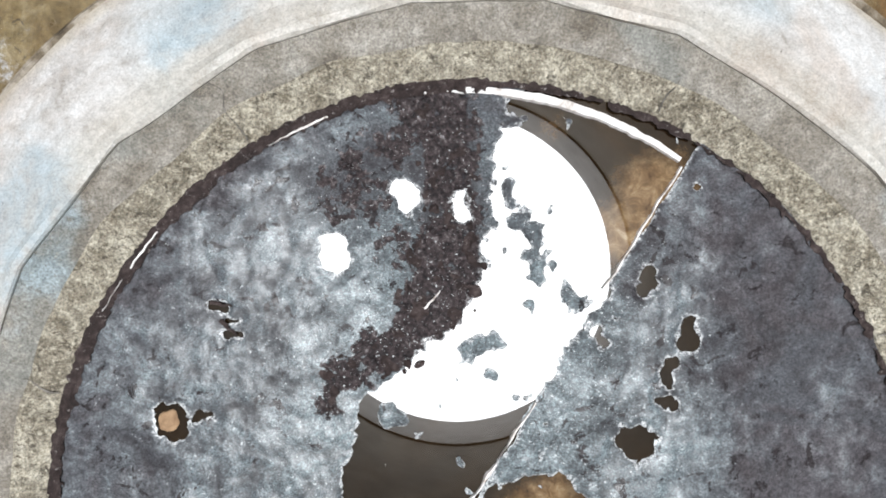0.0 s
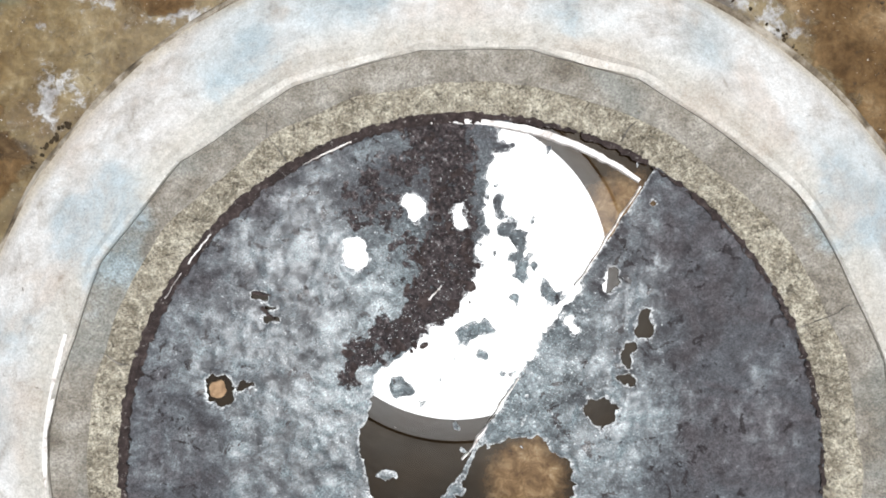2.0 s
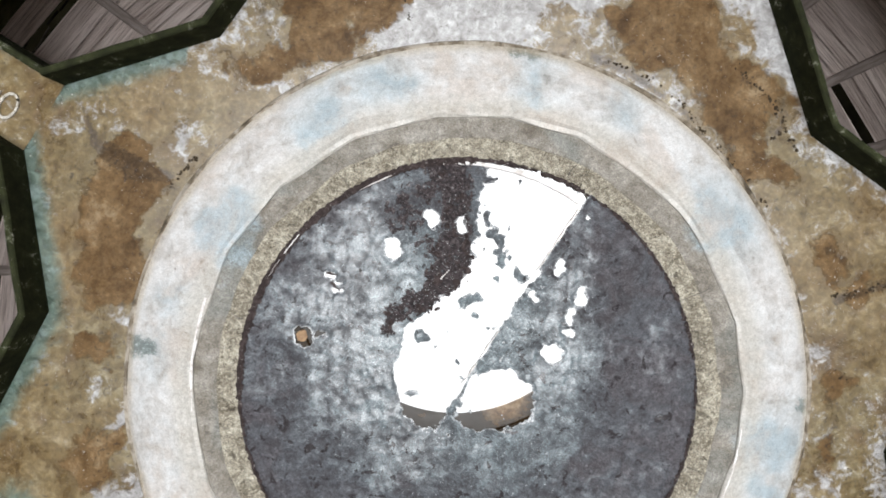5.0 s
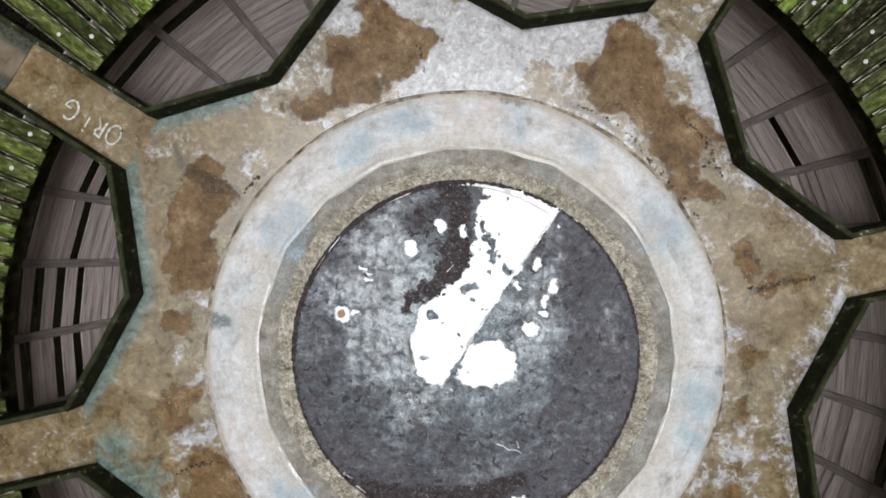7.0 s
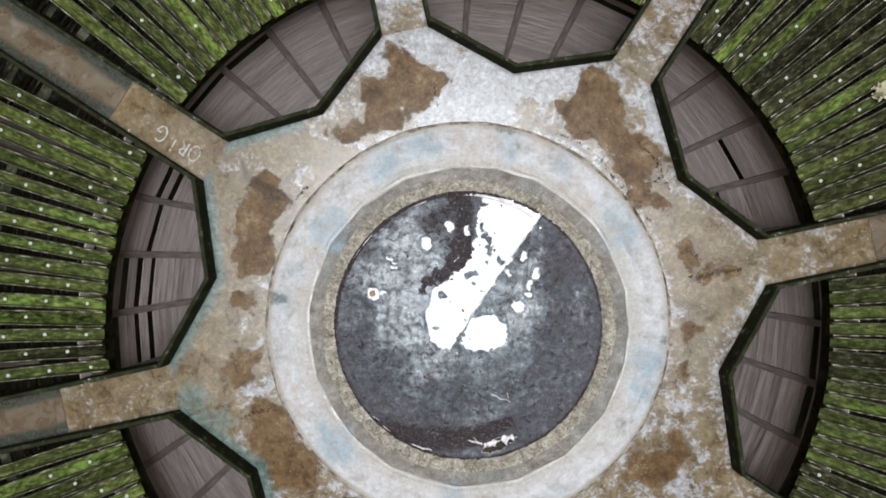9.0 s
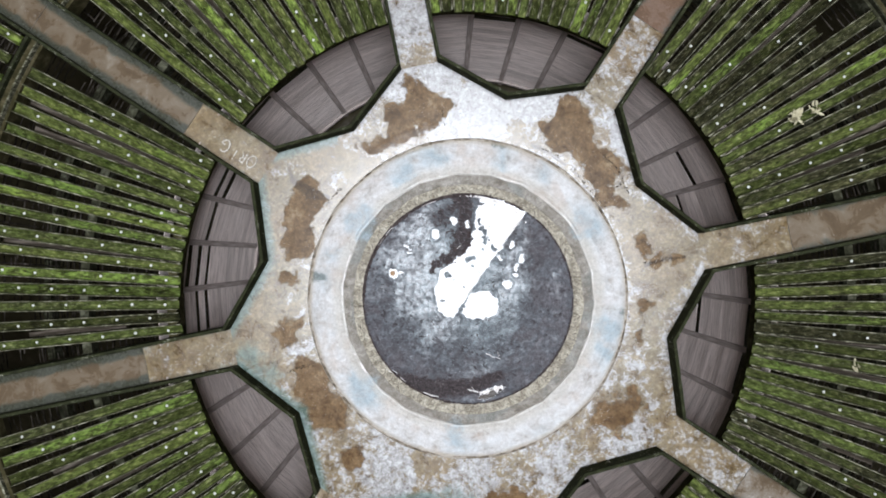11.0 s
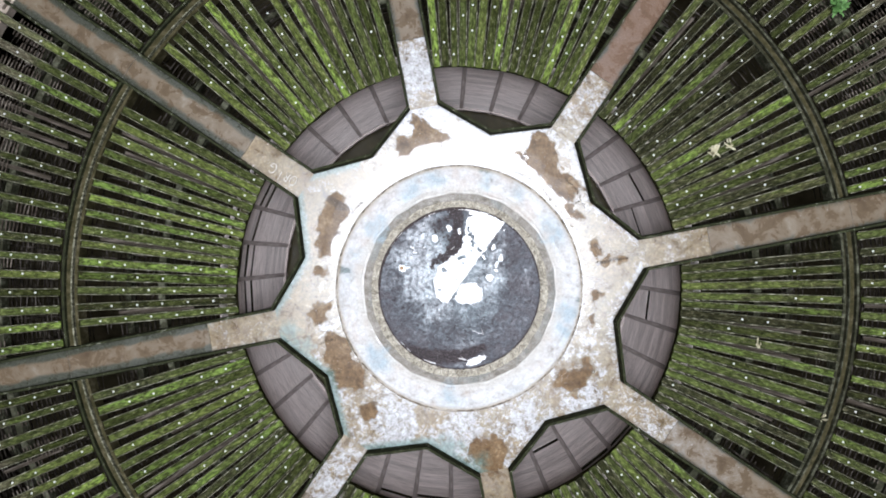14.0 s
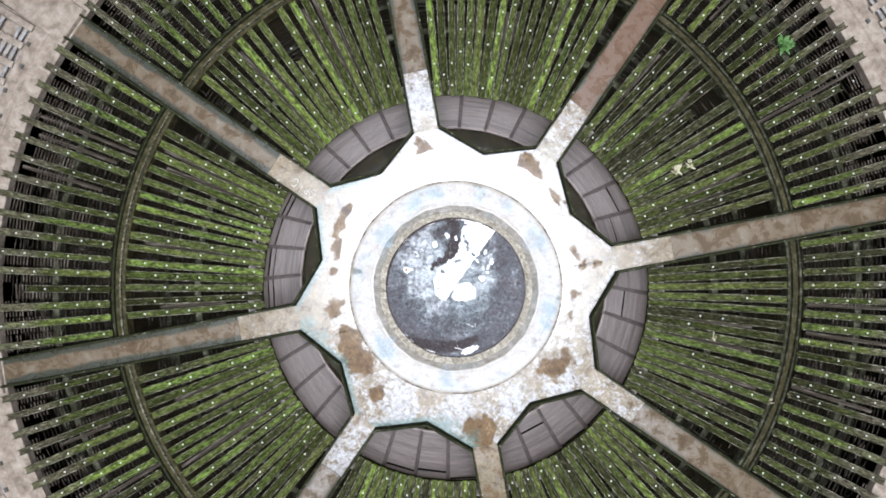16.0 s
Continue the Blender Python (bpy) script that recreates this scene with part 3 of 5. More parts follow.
def revolve(profile, segs, wob=0.0, seed=0.0, a0=0.0, a1=360.0, closed=True, centre=(0, 0), sides=0, facet=()):
    """Verts and faces of a profile of (radius, height) turned round the axis; facet: how far each point follows a polygon."""
    full = abs(a1 - a0) >= 359.9
    cols = segs if full else segs + 1
    verts, faces, k = [], [], len(profile)
    for i in range(cols):
        a = radians(a0 + (a1 - a0) * i / segs)
        for j, (r, z) in enumerate(profile):
            w = wob * noise.noise((math.cos(a) * 6 + seed, math.sin(a) * 6, j * 1.7)) if wob else 0
            if sides and j < len(facet):
                half, b = math.pi / sides, a + 0.09 * math.sin(3 * a + 1.0) + 0.05 * math.sin(5 * a)
                r *= 1 + facet[j] * (math.cos(half) / math.cos(b % (2 * half) - half) - 1)
            verts.append((centre[0] + (r + w) * math.cos(a), centre[1] + (r + w) * math.sin(a), z + 0.5 * w))
    for i in range(segs):
        p, q = i * k, ((i + 1) % cols) * k
        for j in range(k if closed else k - 1):
            j2 = (j + 1) % k
            faces.append((p + j, q + j, q + j2, p + j2))
    if closed and not full:
        faces.append(tuple(range(k - 1, -1, -1)))
        faces.append(tuple((cols - 1) * k + j for j in range(k)))
    return verts, faces


def clipped_sheet(field, height, x0, x1, y0, y1, step_size):
    """A sheet over the area where field(x, y) > 0, with its outline cut smoothly, at height(x, y)."""
    nx, ny = int((x1 - x0) / step_size) + 1, int((y1 - y0) / step_size) + 1
    f = [[field(x0 + i * step_size, y0 + j * step_size) for j in range(ny)] for i in range(nx)]
    verts, faces, index = [], [], {}

    def vert(key, x, y):
        if key not in index:
            index[key] = len(verts)
            verts.append((x, y, height(x, y)))
        return index[key]

    for i in range(nx - 1):
        for j in range(ny - 1):
            ring = ((i, j), (i + 1, j), (i + 1, j + 1), (i, j + 1))
            vals = [f[a][b] for a, b in ring]
            if max(vals) <= 0:
                continue
            face = []
            for k in range(4):
                (a, b), (c, d) = ring[k], ring[(k + 1) % 4]
                u, w = vals[k], vals[(k + 1) % 4]
                if u > 0:
                    face.append(vert((a, b), x0 + a * step_size, y0 + b * step_size))
                if (u > 0) != (w > 0):
                    t = u / (u - w)
                    key = ((a, b), (c, d)) if (a, b) < (c, d) else ((c, d), (a, b))
                    face.append(vert(key, x0 + (a + t * (c - a)) * step_size, y0 + (b + t * (d - b)) * step_size))
            if len(face) > 2:
                faces.append(face)
    return verts, faces


def blobs(x, y, items):
    """How deep (x, y) lies inside the nearest of some round patches (x, y, radius)."""
    return max(r - math.hypot(x - a, y - b) for a, b, r in items)


def chain(x, y, items):
    """The same for a chain of tapered links."""
    best = -9.0
    for (ax, ay, ar), (bx, by, br) in zip(items, items[1:]):
        dx, dy = bx - ax, by - ay
        t = min(1, max(0, ((x - ax) * dx + (y - ay) * dy) / (dx * dx + dy * dy)))
        best = max(best, ar + t * (br - ar) - math.hypot(x - ax - t * dx, y - ay - t * dy))
    return best


def fbm(x, y, scale, seed, octaves=4):
    s, a, t = scale, 1.0, 0.0
    for _ in range(octaves):
        t += a * noise.noise((x * s, y * s, seed))
        s, a = s * 2.1, a * 0.55
    return t


def turned(a, r=0.0, z=0.0, side=0.0):
    """A pose with its x axis along the radius at a degrees, r metres out and side metres to the left."""
    return pose(0, 0, 0, 0, 0, a) @ pose(r, side, z)


# ---- the large structure ----
ARM0, STEP = 10.5, 45.0
ARMS = [ARM0 + STEP * k for k in range(8)]
BAYS = [ARM0 - STEP / 2 + STEP * k for k in range(8)]
FLOOR_Z, TROUGH_Z = -4.62, 0.06
ARM_HALF, WALL_T, WALL_H = 0.38, 0.07, 0.34
CORNER_X, VERTEX_R = 4.94, 4.2

tagged(mesh_object("ground", *[[(-90, -90, FLOOR_Z), (90, -90, FLOOR_Z), (90, 90, FLOOR_Z), (-90, 90, FLOOR_Z)], [(0, 1, 2, 3)]], GROUND),
       "shallow olive-green water standing in the tower basin", "basin water", kind="structure")


def shell_radius(z):
    return 12.9 + 5.9 * ((36 - z) / 42) ** 2


def leaning(verts):
    """The shell's axis runs slightly aside towards its mouth."""
    return [(x + MOUTH[0] * (z + 6.2) / 52.2, y + MOUTH[1] * (z + 6.2) / 52.2, z) for x, y, z in verts]


levels = [-6.2 + 52.2 * i / 26 for i in range(27)]
inner = [(shell_radius(z), z) for z in levels]
outer = [(shell_radius(z) + 0.35, z) for z in reversed(levels)]
v, f = revolve(inner + outer, 96)
tagged(mesh_object("wall_tower", leaning(v), f, SHELL, smooth=True), "stained grey concrete shell of the cooling tower", "tower wall", kind="structure")
v, f = revolve([(shell_radius(z) - 0.06, z) for z in (39.6, 41.0, 42.5, 44.0, 45.97)] + [(13.1, 45.97), (13.05, 39.6)], 96, 0.03, 3.0)
tagged(mesh_object("wall_tower_band", leaning(v), f, BAND), "band round the tower's mouth, coloured pale as if daylit", "tower wall", kind="structure")
v, f = revolve([(12.78, 39.4), (12.78, 39.6), (13.0, 39.6), (13.0, 39.4)], 96)
tagged(mesh_object("trim_tower_ledge", leaning(v), f, TAR), "dark ledge below the pale band of the tower", "ledge", kind="structure")
v, f = revolve([(14.25, -0.25), (14.22, 0.02), (14.27, 0.05), (14.8, 0.05), (14.83, 0.1), (14.95, 0.1), (14.98, 0.06), (15.3, 0.06), (15.3, -0.25)], 192, 0.02)
tagged(mesh_object("ledge", v, f, LEDGE), "pale pinkish concrete ring ledge along the shell", "ledge", kind="structure")


def set_attribute(ob, name, func):
    """A number for each vertex, from its place: where a stain, deposit or painted sheen lies."""
    me = ob.data
    at = me.attributes.new(name, "FLOAT", "POINT")
    at.data.foreach_set("value", [func(q.co.x, q.co.y) for q in me.vertices])


def star_outline(inset=0.0):
    """The basin's floor plan: a corner by each arm's side and a vertex in each bay."""
    pts = []
    for a in ARMS:
        for x, y in ((CORNER_X, -ARM_HALF), (CORNER_X, ARM_HALF)):
            pts.append(pose(0, 0, 0, 0, 0, a) @ Vector((x - inset, y, 0)))
        pts.append(pose(0, 0, 0, 0, 0, a + STEP / 2) @ Vector((VERTEX_R - inset, 0, 0)))
    return pts


def prism(points, z0, z1):
    bm = bmesh.new()
    low, high = [bm.verts.new((p.x, p.y, z0)) for p in points], [bm.verts.new((p.x, p.y, z1)) for p in points]
    bm.faces.new(high)
    bm.faces.new(list(reversed(low)))
    for i in range(len(points)):
        j = (i + 1) % len(points)
        bm.faces.new((low[i], low[j], high[j], high[i]))
    return bm


def wall_run(p, q, t, z0, z1, n=10, rough=0.008):
    """An upstand from p to q, t thick to the right-hand side, with an uneven, slightly rounded top."""
    d = q - p
    side = Vector((d.y, -d.x, 0)).normalized()
    bm = bmesh.new()
    rows = []
    prof = [(0, z0), (0, z1 - 0.015), (0.012, z1), (t - 0.012, z1), (t, z1 - 0.015), (t, z0)]
    for i in range(n + 1):
        c = p + d * (i / n)
        w = rough * noise.noise((c.x * 3, c.y * 3, 5.0)) * 2
        rows.append([bm.verts.new((c.x + side.x * s, c.y + side.y * s, z + (w if z > z0 else 0))) for s, z in prof])
    for a, b in zip(rows, rows[1:]):
        for j in range(len(prof)):
            k = (j + 1) % len(prof)
            bm.faces.new((a[j], a[k], b[k], b[j]))
    bm.faces.new(rows[0])
    bm.faces.new(list(reversed(rows[-1])))
    return bm


basin = thing("distribution_basin", "star-shaped concrete basin with lime crust and mossy upstands", "basin")
outline = star_outline()
part("floor_slab", prism(outline, -0.35, -0.006), LIP, basin, "concrete floor slab")
for k in range(8):
    c0, c1, vtx, n0 = outline[3 * k], outline[3 * k + 1], outline[3 * k + 2], outline[(3 * k + 3) % 24]
    for p, q in ((c1, vtx), (vtx, n0)):
        part("upstand", wall_run(p, q, WALL_T, -0.35, WALL_H, 16), KERB, basin)

# the eight radial flumes
JOINTS = (6.8, 10.65, 14.24)
for k, a in enumerate(ARMS):
    flume = thing("flume", "open concrete channel with mossy sides and brown mud", "water channel", "radial flumes")
    start = CORNER_X
    turn = pose(0, 0, 0, 0, 0, a)
    for i, end in enumerate(JOINTS):
        pts = [turn @ Vector((x, y, 0)) for x, y in ((start + (0.012 if i else 0.0), -ARM_HALF), (end, -ARM_HALF), (end, ARM_HALF), (start + (0.012 if i else 0.0), ARM_HALF))]
        part("floor_slab", prism(pts, -0.3, -0.012), LIP, flume)
        nx, ny = 40, 8
        grid = [turn @ Vector((start + (end - start) * p / nx + (0.012 if i and p == 0 else 0), ARM_HALF * (2 * q / ny - 1), 0.004 * fbm((start + (end - start) * p / nx), q * 0.3, 2.0, a, 2) + 0.01 * (2 * q / ny - 1) ** 4)) for p in range(nx + 1) for q in range(ny + 1)]
        quads = [(p * (ny + 1) + q, (p + 1) * (ny + 1) + q, (p + 1) * (ny + 1) + q + 1, p * (ny + 1) + q + 1) for p in range(nx) for q in range(ny)]
        bed = mesh_object("mud_bed", grid, quads, FLUME if i else BASIN, flume, "brown mud with mossy margins" if i else "pale floor with lime crust, partly whitened for the reflected sky", smooth=True)
        away = pose(0, 0, 0, 0, 0, -a)
        strong = (0.85, 0.85, 0.95, 1.35, 1.45, 1.0, 0.85, 0.85)[k]
        if i == 0:
            set_attribute(bed, "algae", lambda x, y: 0.45 * max(0, abs((away @ Vector((x, y, 0))).y) / ARM_HALF - 0.4) * strong)
            set_attribute(bed, "film", lambda x, y: 0.75)
            # Lime crust, raised on some arms to paint in the wet floor's sky reflection.
            set_attribute(bed, "crust", lambda x, y: (0.06, 0.2, 0.3, 0.0, 0.04, 0.25, 0.0, 0.15)[k] * min(1, max(0, (math.hypot(x, y) - 4.85) / 0.7)) + 0.12 * fbm(x, y, 1.3, 61.0))
            set_attribute(bed, "silt", lambda x, y: min(0.6, max(0, (0.1, 0.12, 0.0, 0.06, 0.0, 0.0, 0.42, 0.0)[k] + 0.25 * fbm(x, y, 1.6, 71.0))))
        else:
            set_attribute(bed, "rusty", lambda x, y: (0.15, 0.5, 0.05, 0.0, 0.0, 0.0, 0.0, 0.0)[k])
            set_attribute(bed, "limed", lambda x, y: (0.0, 0.15, 0.0, 0.12, 0.0, 0.3, 0.0, 0.25)[k] * min(1, max(0, (13.5 - math.hypot(x, y)) / 5)))
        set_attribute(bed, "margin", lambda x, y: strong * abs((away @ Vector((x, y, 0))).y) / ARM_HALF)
        for s in (-1, 1):
            p, q = turn @ Vector((start + 0.01 * (i > 0), s * ARM_HALF, 0)), turn @ Vector((end, s * ARM_HALF, 0))
            bm = wall_run(p, q, WALL_T, -0.3, 0.26, 24) if s < 0 else wall_run(q, p, WALL_T, -0.3, 0.26, 24)
            part("side_wall", bm, KERB, flume)
        start = end

# ---- the central well ----
CENTRE = (0.0, 0.04)
WATER_Z, WATER_R = 0.43, 2.12
well = thing("central_well", "raised round concrete well with a pale sloping rim", "well")
STAINS = [(-2.12, 1.55, 0.56), (2.32, 1.46, 0.48), (-0.54, 2.87, 0.36), (-2.17, -1.75, 0.5), (-0.32, -2.6, 0.4), (2.76, -0.6, 0.45), (-2.83, 0.53, 0.3), (1.59, 2.55, 0.25), (-1.25, 2.6, 0.42), (-2.75, 0.95, 0.3), (2.7, -1.1, 0.36), (0.75, 2.75, 0.3)]
v, f = revolve([(2.49, 0.40), (2.49, 0.518), (2.5, 0.53), (2.53, 0.527), (2.58, 0.511), (2.66, 0.494), (2.74, 0.475), (2.82, 0.452), (2.9, 0.425), (2.98, 0.396), (3.06, 0.366), (3.13, 0.337), (3.19, 0.31), (3.215, 0.28), (3.22, -0.05), (3.0, -0.05)], 288, 0.014, 2.0, centre=CENTRE, sides=19, facet=(0.9, 0.9, 0.9, 0.8, 0.6, 0.4, 0.2, 0.1))
rim = mesh_object("rim", v, f, RIM, well, "pale limewashed rim with blue-grey blotches")


def stained(x, y):
    return 0.39 * min(1, max(0, 0.3 + blobs(x + 0.22 * fbm(x, y, 1.8, 7.0), y + 0.22 * fbm(x, y, 1.8, 57.0), STAINS) / 0.36))


set_attribute(rim, "stain", stained)
set_attribute(rim, "moss", lambda x, y: min(0.8, max(0, 0.45 + blobs(x, y, [(-3.08, 0.55, 0.13), (-2.93, 0.53, 0.1), (3.1, -0.29, 0.1), (0.6, 3.14, 0.08), (0.75, 3.12, 0.09)]) / 0.2)))
set_attribute(rim, "outer", lambda x, y: min(1, max(0, (math.hypot(x, y - CENTRE[1]) - 3.02) / 0.2)))
set_attribute(rim, "inner", lambda x, y: min(1, max(0, 1 - (math.hypot(x, y - CENTRE[1]) - 2.46) / 0.42)))
v, f = revolve([(2.2, 0.38), (2.2, 0.43), (2.26, 0.466), (2.3, 0.483), (2.38, 0.495), (2.46, 0.504), (2.55, 0.506), (2.55, 0.38)], 160, 0.01, 9.0, centre=CENTRE)
set_attribute(mesh_object("grey_lip", v, f, LIP, well, "smooth grey concrete lip"), "stain", stained)
v, f = revolve([(2.0, -1.2), (2.05, 0.36), (2.1, 0.435), (2.16, 0.454), (2.21, 0.468), (2.275, 0.484), (2.285, 0.478), (2.285, -1.2)], 200, 0.035, 4.0, centre=CENTRE)
mesh_object("inner_sill", v, f, SILL, well, "tan pitted concrete sill")
v, f = revolve([(3.185, 0.304), (3.195, 0.317), (3.225, 0.304), (3.245, 0.27), (3.25, 0.0), (3.2, 0.0)], 200, 0.016, 12.0, centre=CENTRE)
mesh_object("rim_edge", v, f, EDGEBROWN, well, "dark mottled outer edge of the rim")

for a0, a1, r in ((158, 182, 2.487), (204, 230, 2.485), (332, 350, 2.49)):
    v, f = revolve([(r, 0.526), (r + 0.0005, 0.531), (r + 0.002, 0.532), (r + 0.004, 0.526)], 40, 0.03, a0, a0, a1, centre=CENTRE)
    mesh_object("lime_seam", v, f, LIME, well, "thin white lime seam along the lip")
for a, r0, r1, w in ((213.5, 2.1, 2.52, 0.006), (160, 2.12, 2.3, 0.005), (118, 2.13, 2.48, 0.004), (62, 2.13, 2.3, 0.005), (20, 2.12, 2.46, 0.004), (338, 2.12, 2.3, 0.005), (300, 2.12, 2.47, 0.004), (262, 2.12, 2.3, 0.005)):
    v = []
    for i in range(15):
        r = r0 + (r1 - r0) * i / 14
        b, h = radians(a) + 0.022 * noise.noise((r * 9, a, 0.0)), 0.0045 + (0.464 + (r - 2.16) * 0.14 if r < 2.3 else 0.486 + (r - 2.3) * 0.105)
        side = w * (0.7 + 0.6 * noise.noise((r * 20, a, 4.0))) / r
        v += [(CENTRE[0] + r * math.cos(b + k), CENTRE[1] + r * math.sin(b + k), h) for k in (-side, side)]
    mesh_object("crack", v, [(2 * i, 2 * i + 1, 2 * i + 3, 2 * i + 2) for i in range(14)], TAR, well, "fine dark crack across the sill")

v, f = clipped_sheet(lambda x, y: 2.14 - math.hypot(x, y - CENTRE[1]), lambda x, y: WATER_Z, -2.2, 2.2, -2.16, 2.24, 0.06)
SUNK = [(0.32, -0.05, 0.36), (0.98, 1.52, 0.34), (0.78, 1.34, 0.28), (0.5, 1.9, 0.16), (-0.42, -0.18, 0.12)]
water = mesh_object("water", v, f, WATER)
set_attribute(water, "silt", lambda x, y: min(1, max(0, blobs(x, y, SUNK) / 0.3)))
tagged(water, "still brown water in the round well", "water", kind="structure")

CLEAR = [(0.65, 1.75, 0.48), (0.5, 1.38, 0.35), (0.38, 1.1, 0.27), (0.2, 0.86, 0.25), (0.0, 0.68, 0.25), (-0.3, 0.42, 0.3), (-0.36, 0.1, 0.3), (-0.33, -0.05, 0.28)]
BESIDE = [(0.2, 0.75, 0.22), (0.02, 0.45, 0.24), (-0.12, 0.2, 0.22), (-0.2, -0.05, 0.24)]
TANHOLE = [(0.12, -0.1, 0.26), (0.32, -0.08, 0.27)]
WEDGE = [(0.92, 1.8, 0.3), (0.86, 1.55, 0.22), (0.72, 1.25, 0.14), (0.62, 1.1, 0.1)]
HOLES = [[(-0.63, 1.38, 0.07), (-0.62, 1.31, 0.07)], [(-0.27, 1.64, 0.055), (-0.24, 1.58, 0.055)], [(0.0, 1.57, 0.035), (0.015, 1.5, 0.04)], [(-1.49, 0.6, 0.075), (-1.47, 0.56, 0.075)],
         [(0.74, 0.34, 0.06), (0.83, 0.33, 0.06), (0.79, 0.28, 0.055)], [(0.9, 1.14, 0.04), (0.89, 1.08, 0.045)], [(1.08, 0.89, 0.035), (1.075, 0.79, 0.045)], [(0.985, 0.7, 0.03), (0.95, 0.62, 0.035)],
         [(0.91, 0.52, 0.015), (0.99, 0.49, 0.028)], [(0.63, 0.88, 0.025), (0.67, 0.82, 0.02)], [(-1.25, 1.14, 0.014), (-1.17, 1.11, 0.02)], [(-1.17, 1.06, 0.018), (-1.13, 1.05, 0.014)],
         [(-1.18, 0.99, 0.014), (-1.12, 0.985, 0.014)], [(-1.35, 0.6, 0.02), (-1.28, 0.6, 0.012)], [(-0.76, -1.92, 0.03), (-0.68, -1.9, 0.03)], [(-1.54, -1.38, 0.03), (-1.48, -1.43, 0.03)]]
ISLANDS = [[(0.245, 1.64, 0.025), (0.26, 1.52, 0.035)], [(0.3, 1.45, 0.055), (0.38, 1.36, 0.045)], [(0.35, 1.26, 0.05), (0.37, 1.17, 0.035)], [(0.5, 1.1, 0.035), (0.55, 1.02, 0.045), (0.5, 0.98, 0.025)],
           [(0.0, 0.83, 0.05), (0.11, 0.87, 0.045)], [(-0.42, 0.55, 0.05), (-0.37, 0.52, 0.055)], [(0.1, 0.71, 0.015), (0.12, 0.7, 0.02)], [(0.2, 1.98, 0.06), (0.3, 1.93, 0.04)],
           [(-0.16, -0.18, 0.05), (-0.1, -0.1, 0.04)], [(-0.55, 0.02, 0.03), (-0.5, 0.0, 0.03)]]
SOUTH = [(0.2, -1.93, 0.02), (0.45, -1.84, 0.1), (0.7, -1.72, 0.02)]
PEAT = [(-0.1, 2.12, 0.2), (-0.04, 1.86, 0.15), (-0.03, 1.64, 0.13), (-0.04, 1.44, 0.15), (-0.09, 1.22, 0.19), (-0.16, 1.03, 0.18), (-0.3, 0.9, 0.13), (-0.5, 0.8, 0.1), (-0.68, 0.72, 0.06), (-0.68, 0.6, 0.05)]
PEAT_SPECKS = [(-0.68, 1.7, 0.07), (-0.58, 1.64, 0.13), (-0.46, 1.76, 0.12), (-0.32, 1.85, 0.12), (-0.42, 1.61, 0.12), (-0.33, 1.35, 0.1)]
SOUTH_PEAT = [(-1.45, -1.45, 0.08), (-0.9, -1.72, 0.2), (0.0, -1.72, 0.16), (0.6, -1.5, 0.1)]
WETTED = [(-0.9, 1.6, 0.2), (-1.0, 0.9, 0.45), (-0.8, 0.2, 0.45), (-0.45, -0.4, 0.2)]
WETTED_EAST = [(0.95, 1.0, 0.12), (0.75, 0.5, 0.2), (0.6, 0.0, 0.15)]


def open_water(x, y):
    rough = 0.06 * fbm(x, y, 6.0, 3.0, 6) + 0.022 * fbm(x, y, 24, 13.0, 3)
    side = (x - 1.131) * -0.8 + (y - 1.666) * 0.6 + max(0, 1.1 - y) * 1.2
    low = (x - 0.07) * -0.83 + (y - 0.21) * 0.56 + 0.025 * fbm(x, y, 9, 8.0)
    d = max(chain(x, y, CLEAR), chain(x, y, WEDGE), chain(x, y, BESIDE)) + rough
    d = min(d, side + 0.012 * fbm(x, y, 9, 4.0))
    if y < 0.62:
        d = min(d, low)
    d = max(d, min(chain(x, y, TANHOLE) + rough, -low - 0.03))
    near = max(0.0, 1 - abs(d) / 0.3)
    islands = fbm(x, y, 8.0, 21.0, 4) - 0.7
    isle = max(chain(x, y, q) for q in ISLANDS) + 0.045 * fbm(x, y, 15, 23.0, 4)
    d = min(d, -max(islands * 0.15, isle))
    hole = max(max(chain(x, y, q) for q in HOLES) + 0.03 * fbm(x, y, 18, 33.0, 4), chain(x, y, SOUTH) + rough)
    pools = 0.12 * (fbm(x, y, 8.0, 91.0, 5) - 1.12 + 0.42 * near)
    return max(d, hole, pools)


def in_well(x, y):
    return 2.075 - math.hypot(x - CENTRE[0], y - CENTRE[1]) + 0.02 * fbm(x, y, 4.0, 14.0)


def scum_field(x, y):
    return min(-open_water(x, y), in_well(x, y) + 0.03)


def scum_height(x, y):
    e = max(0.0, min(1.0, scum_field(x, y) / 0.05))
    return WATER_Z + 0.003 + e * (0.012 + 0.011 * fbm(x, y, 4.0, 31.0, 2) + 0.006 * fbm(x, y, 10.0, 5.0, 2))


v, f = clipped_sheet(scum_field, scum_height, -2.2, 2.2, -2.16, 2.24, 0.013)
scum = mesh_object("scum", v, f, SCUM, smooth=True)
set_attribute(scum, "peat", lambda x, y: max(0, min(0.75, 0.5 + chain(x, y, PEAT) / 0.2), min(0.5, 0.42 + blobs(x, y, PEAT_SPECKS) / 0.25), min(0.85, 0.5 + chain(x, y, SOUTH_PEAT) / 0.2)))
set_attribute(scum, "wet", lambda x, y: 0.5 * min(1, max(0.2, 0.74 + max(chain(x, y, WETTED), chain(x, y, WETTED_EAST)) / 0.9)))
# Painted sky sheen is strongest near the middle and fades outwards.
set_attribute(scum, "sky_sheen", lambda x, y: 0.5 * min(1, max(0.1, 1.3 - 0.5 * math.hypot(x, y - 0.5) - 0.35 * max(0, x - 0.7))))
set_attribute(scum, "edge", lambda x, y: max(0, 1 - max(0, -open_water(x, y)) / 0.035))
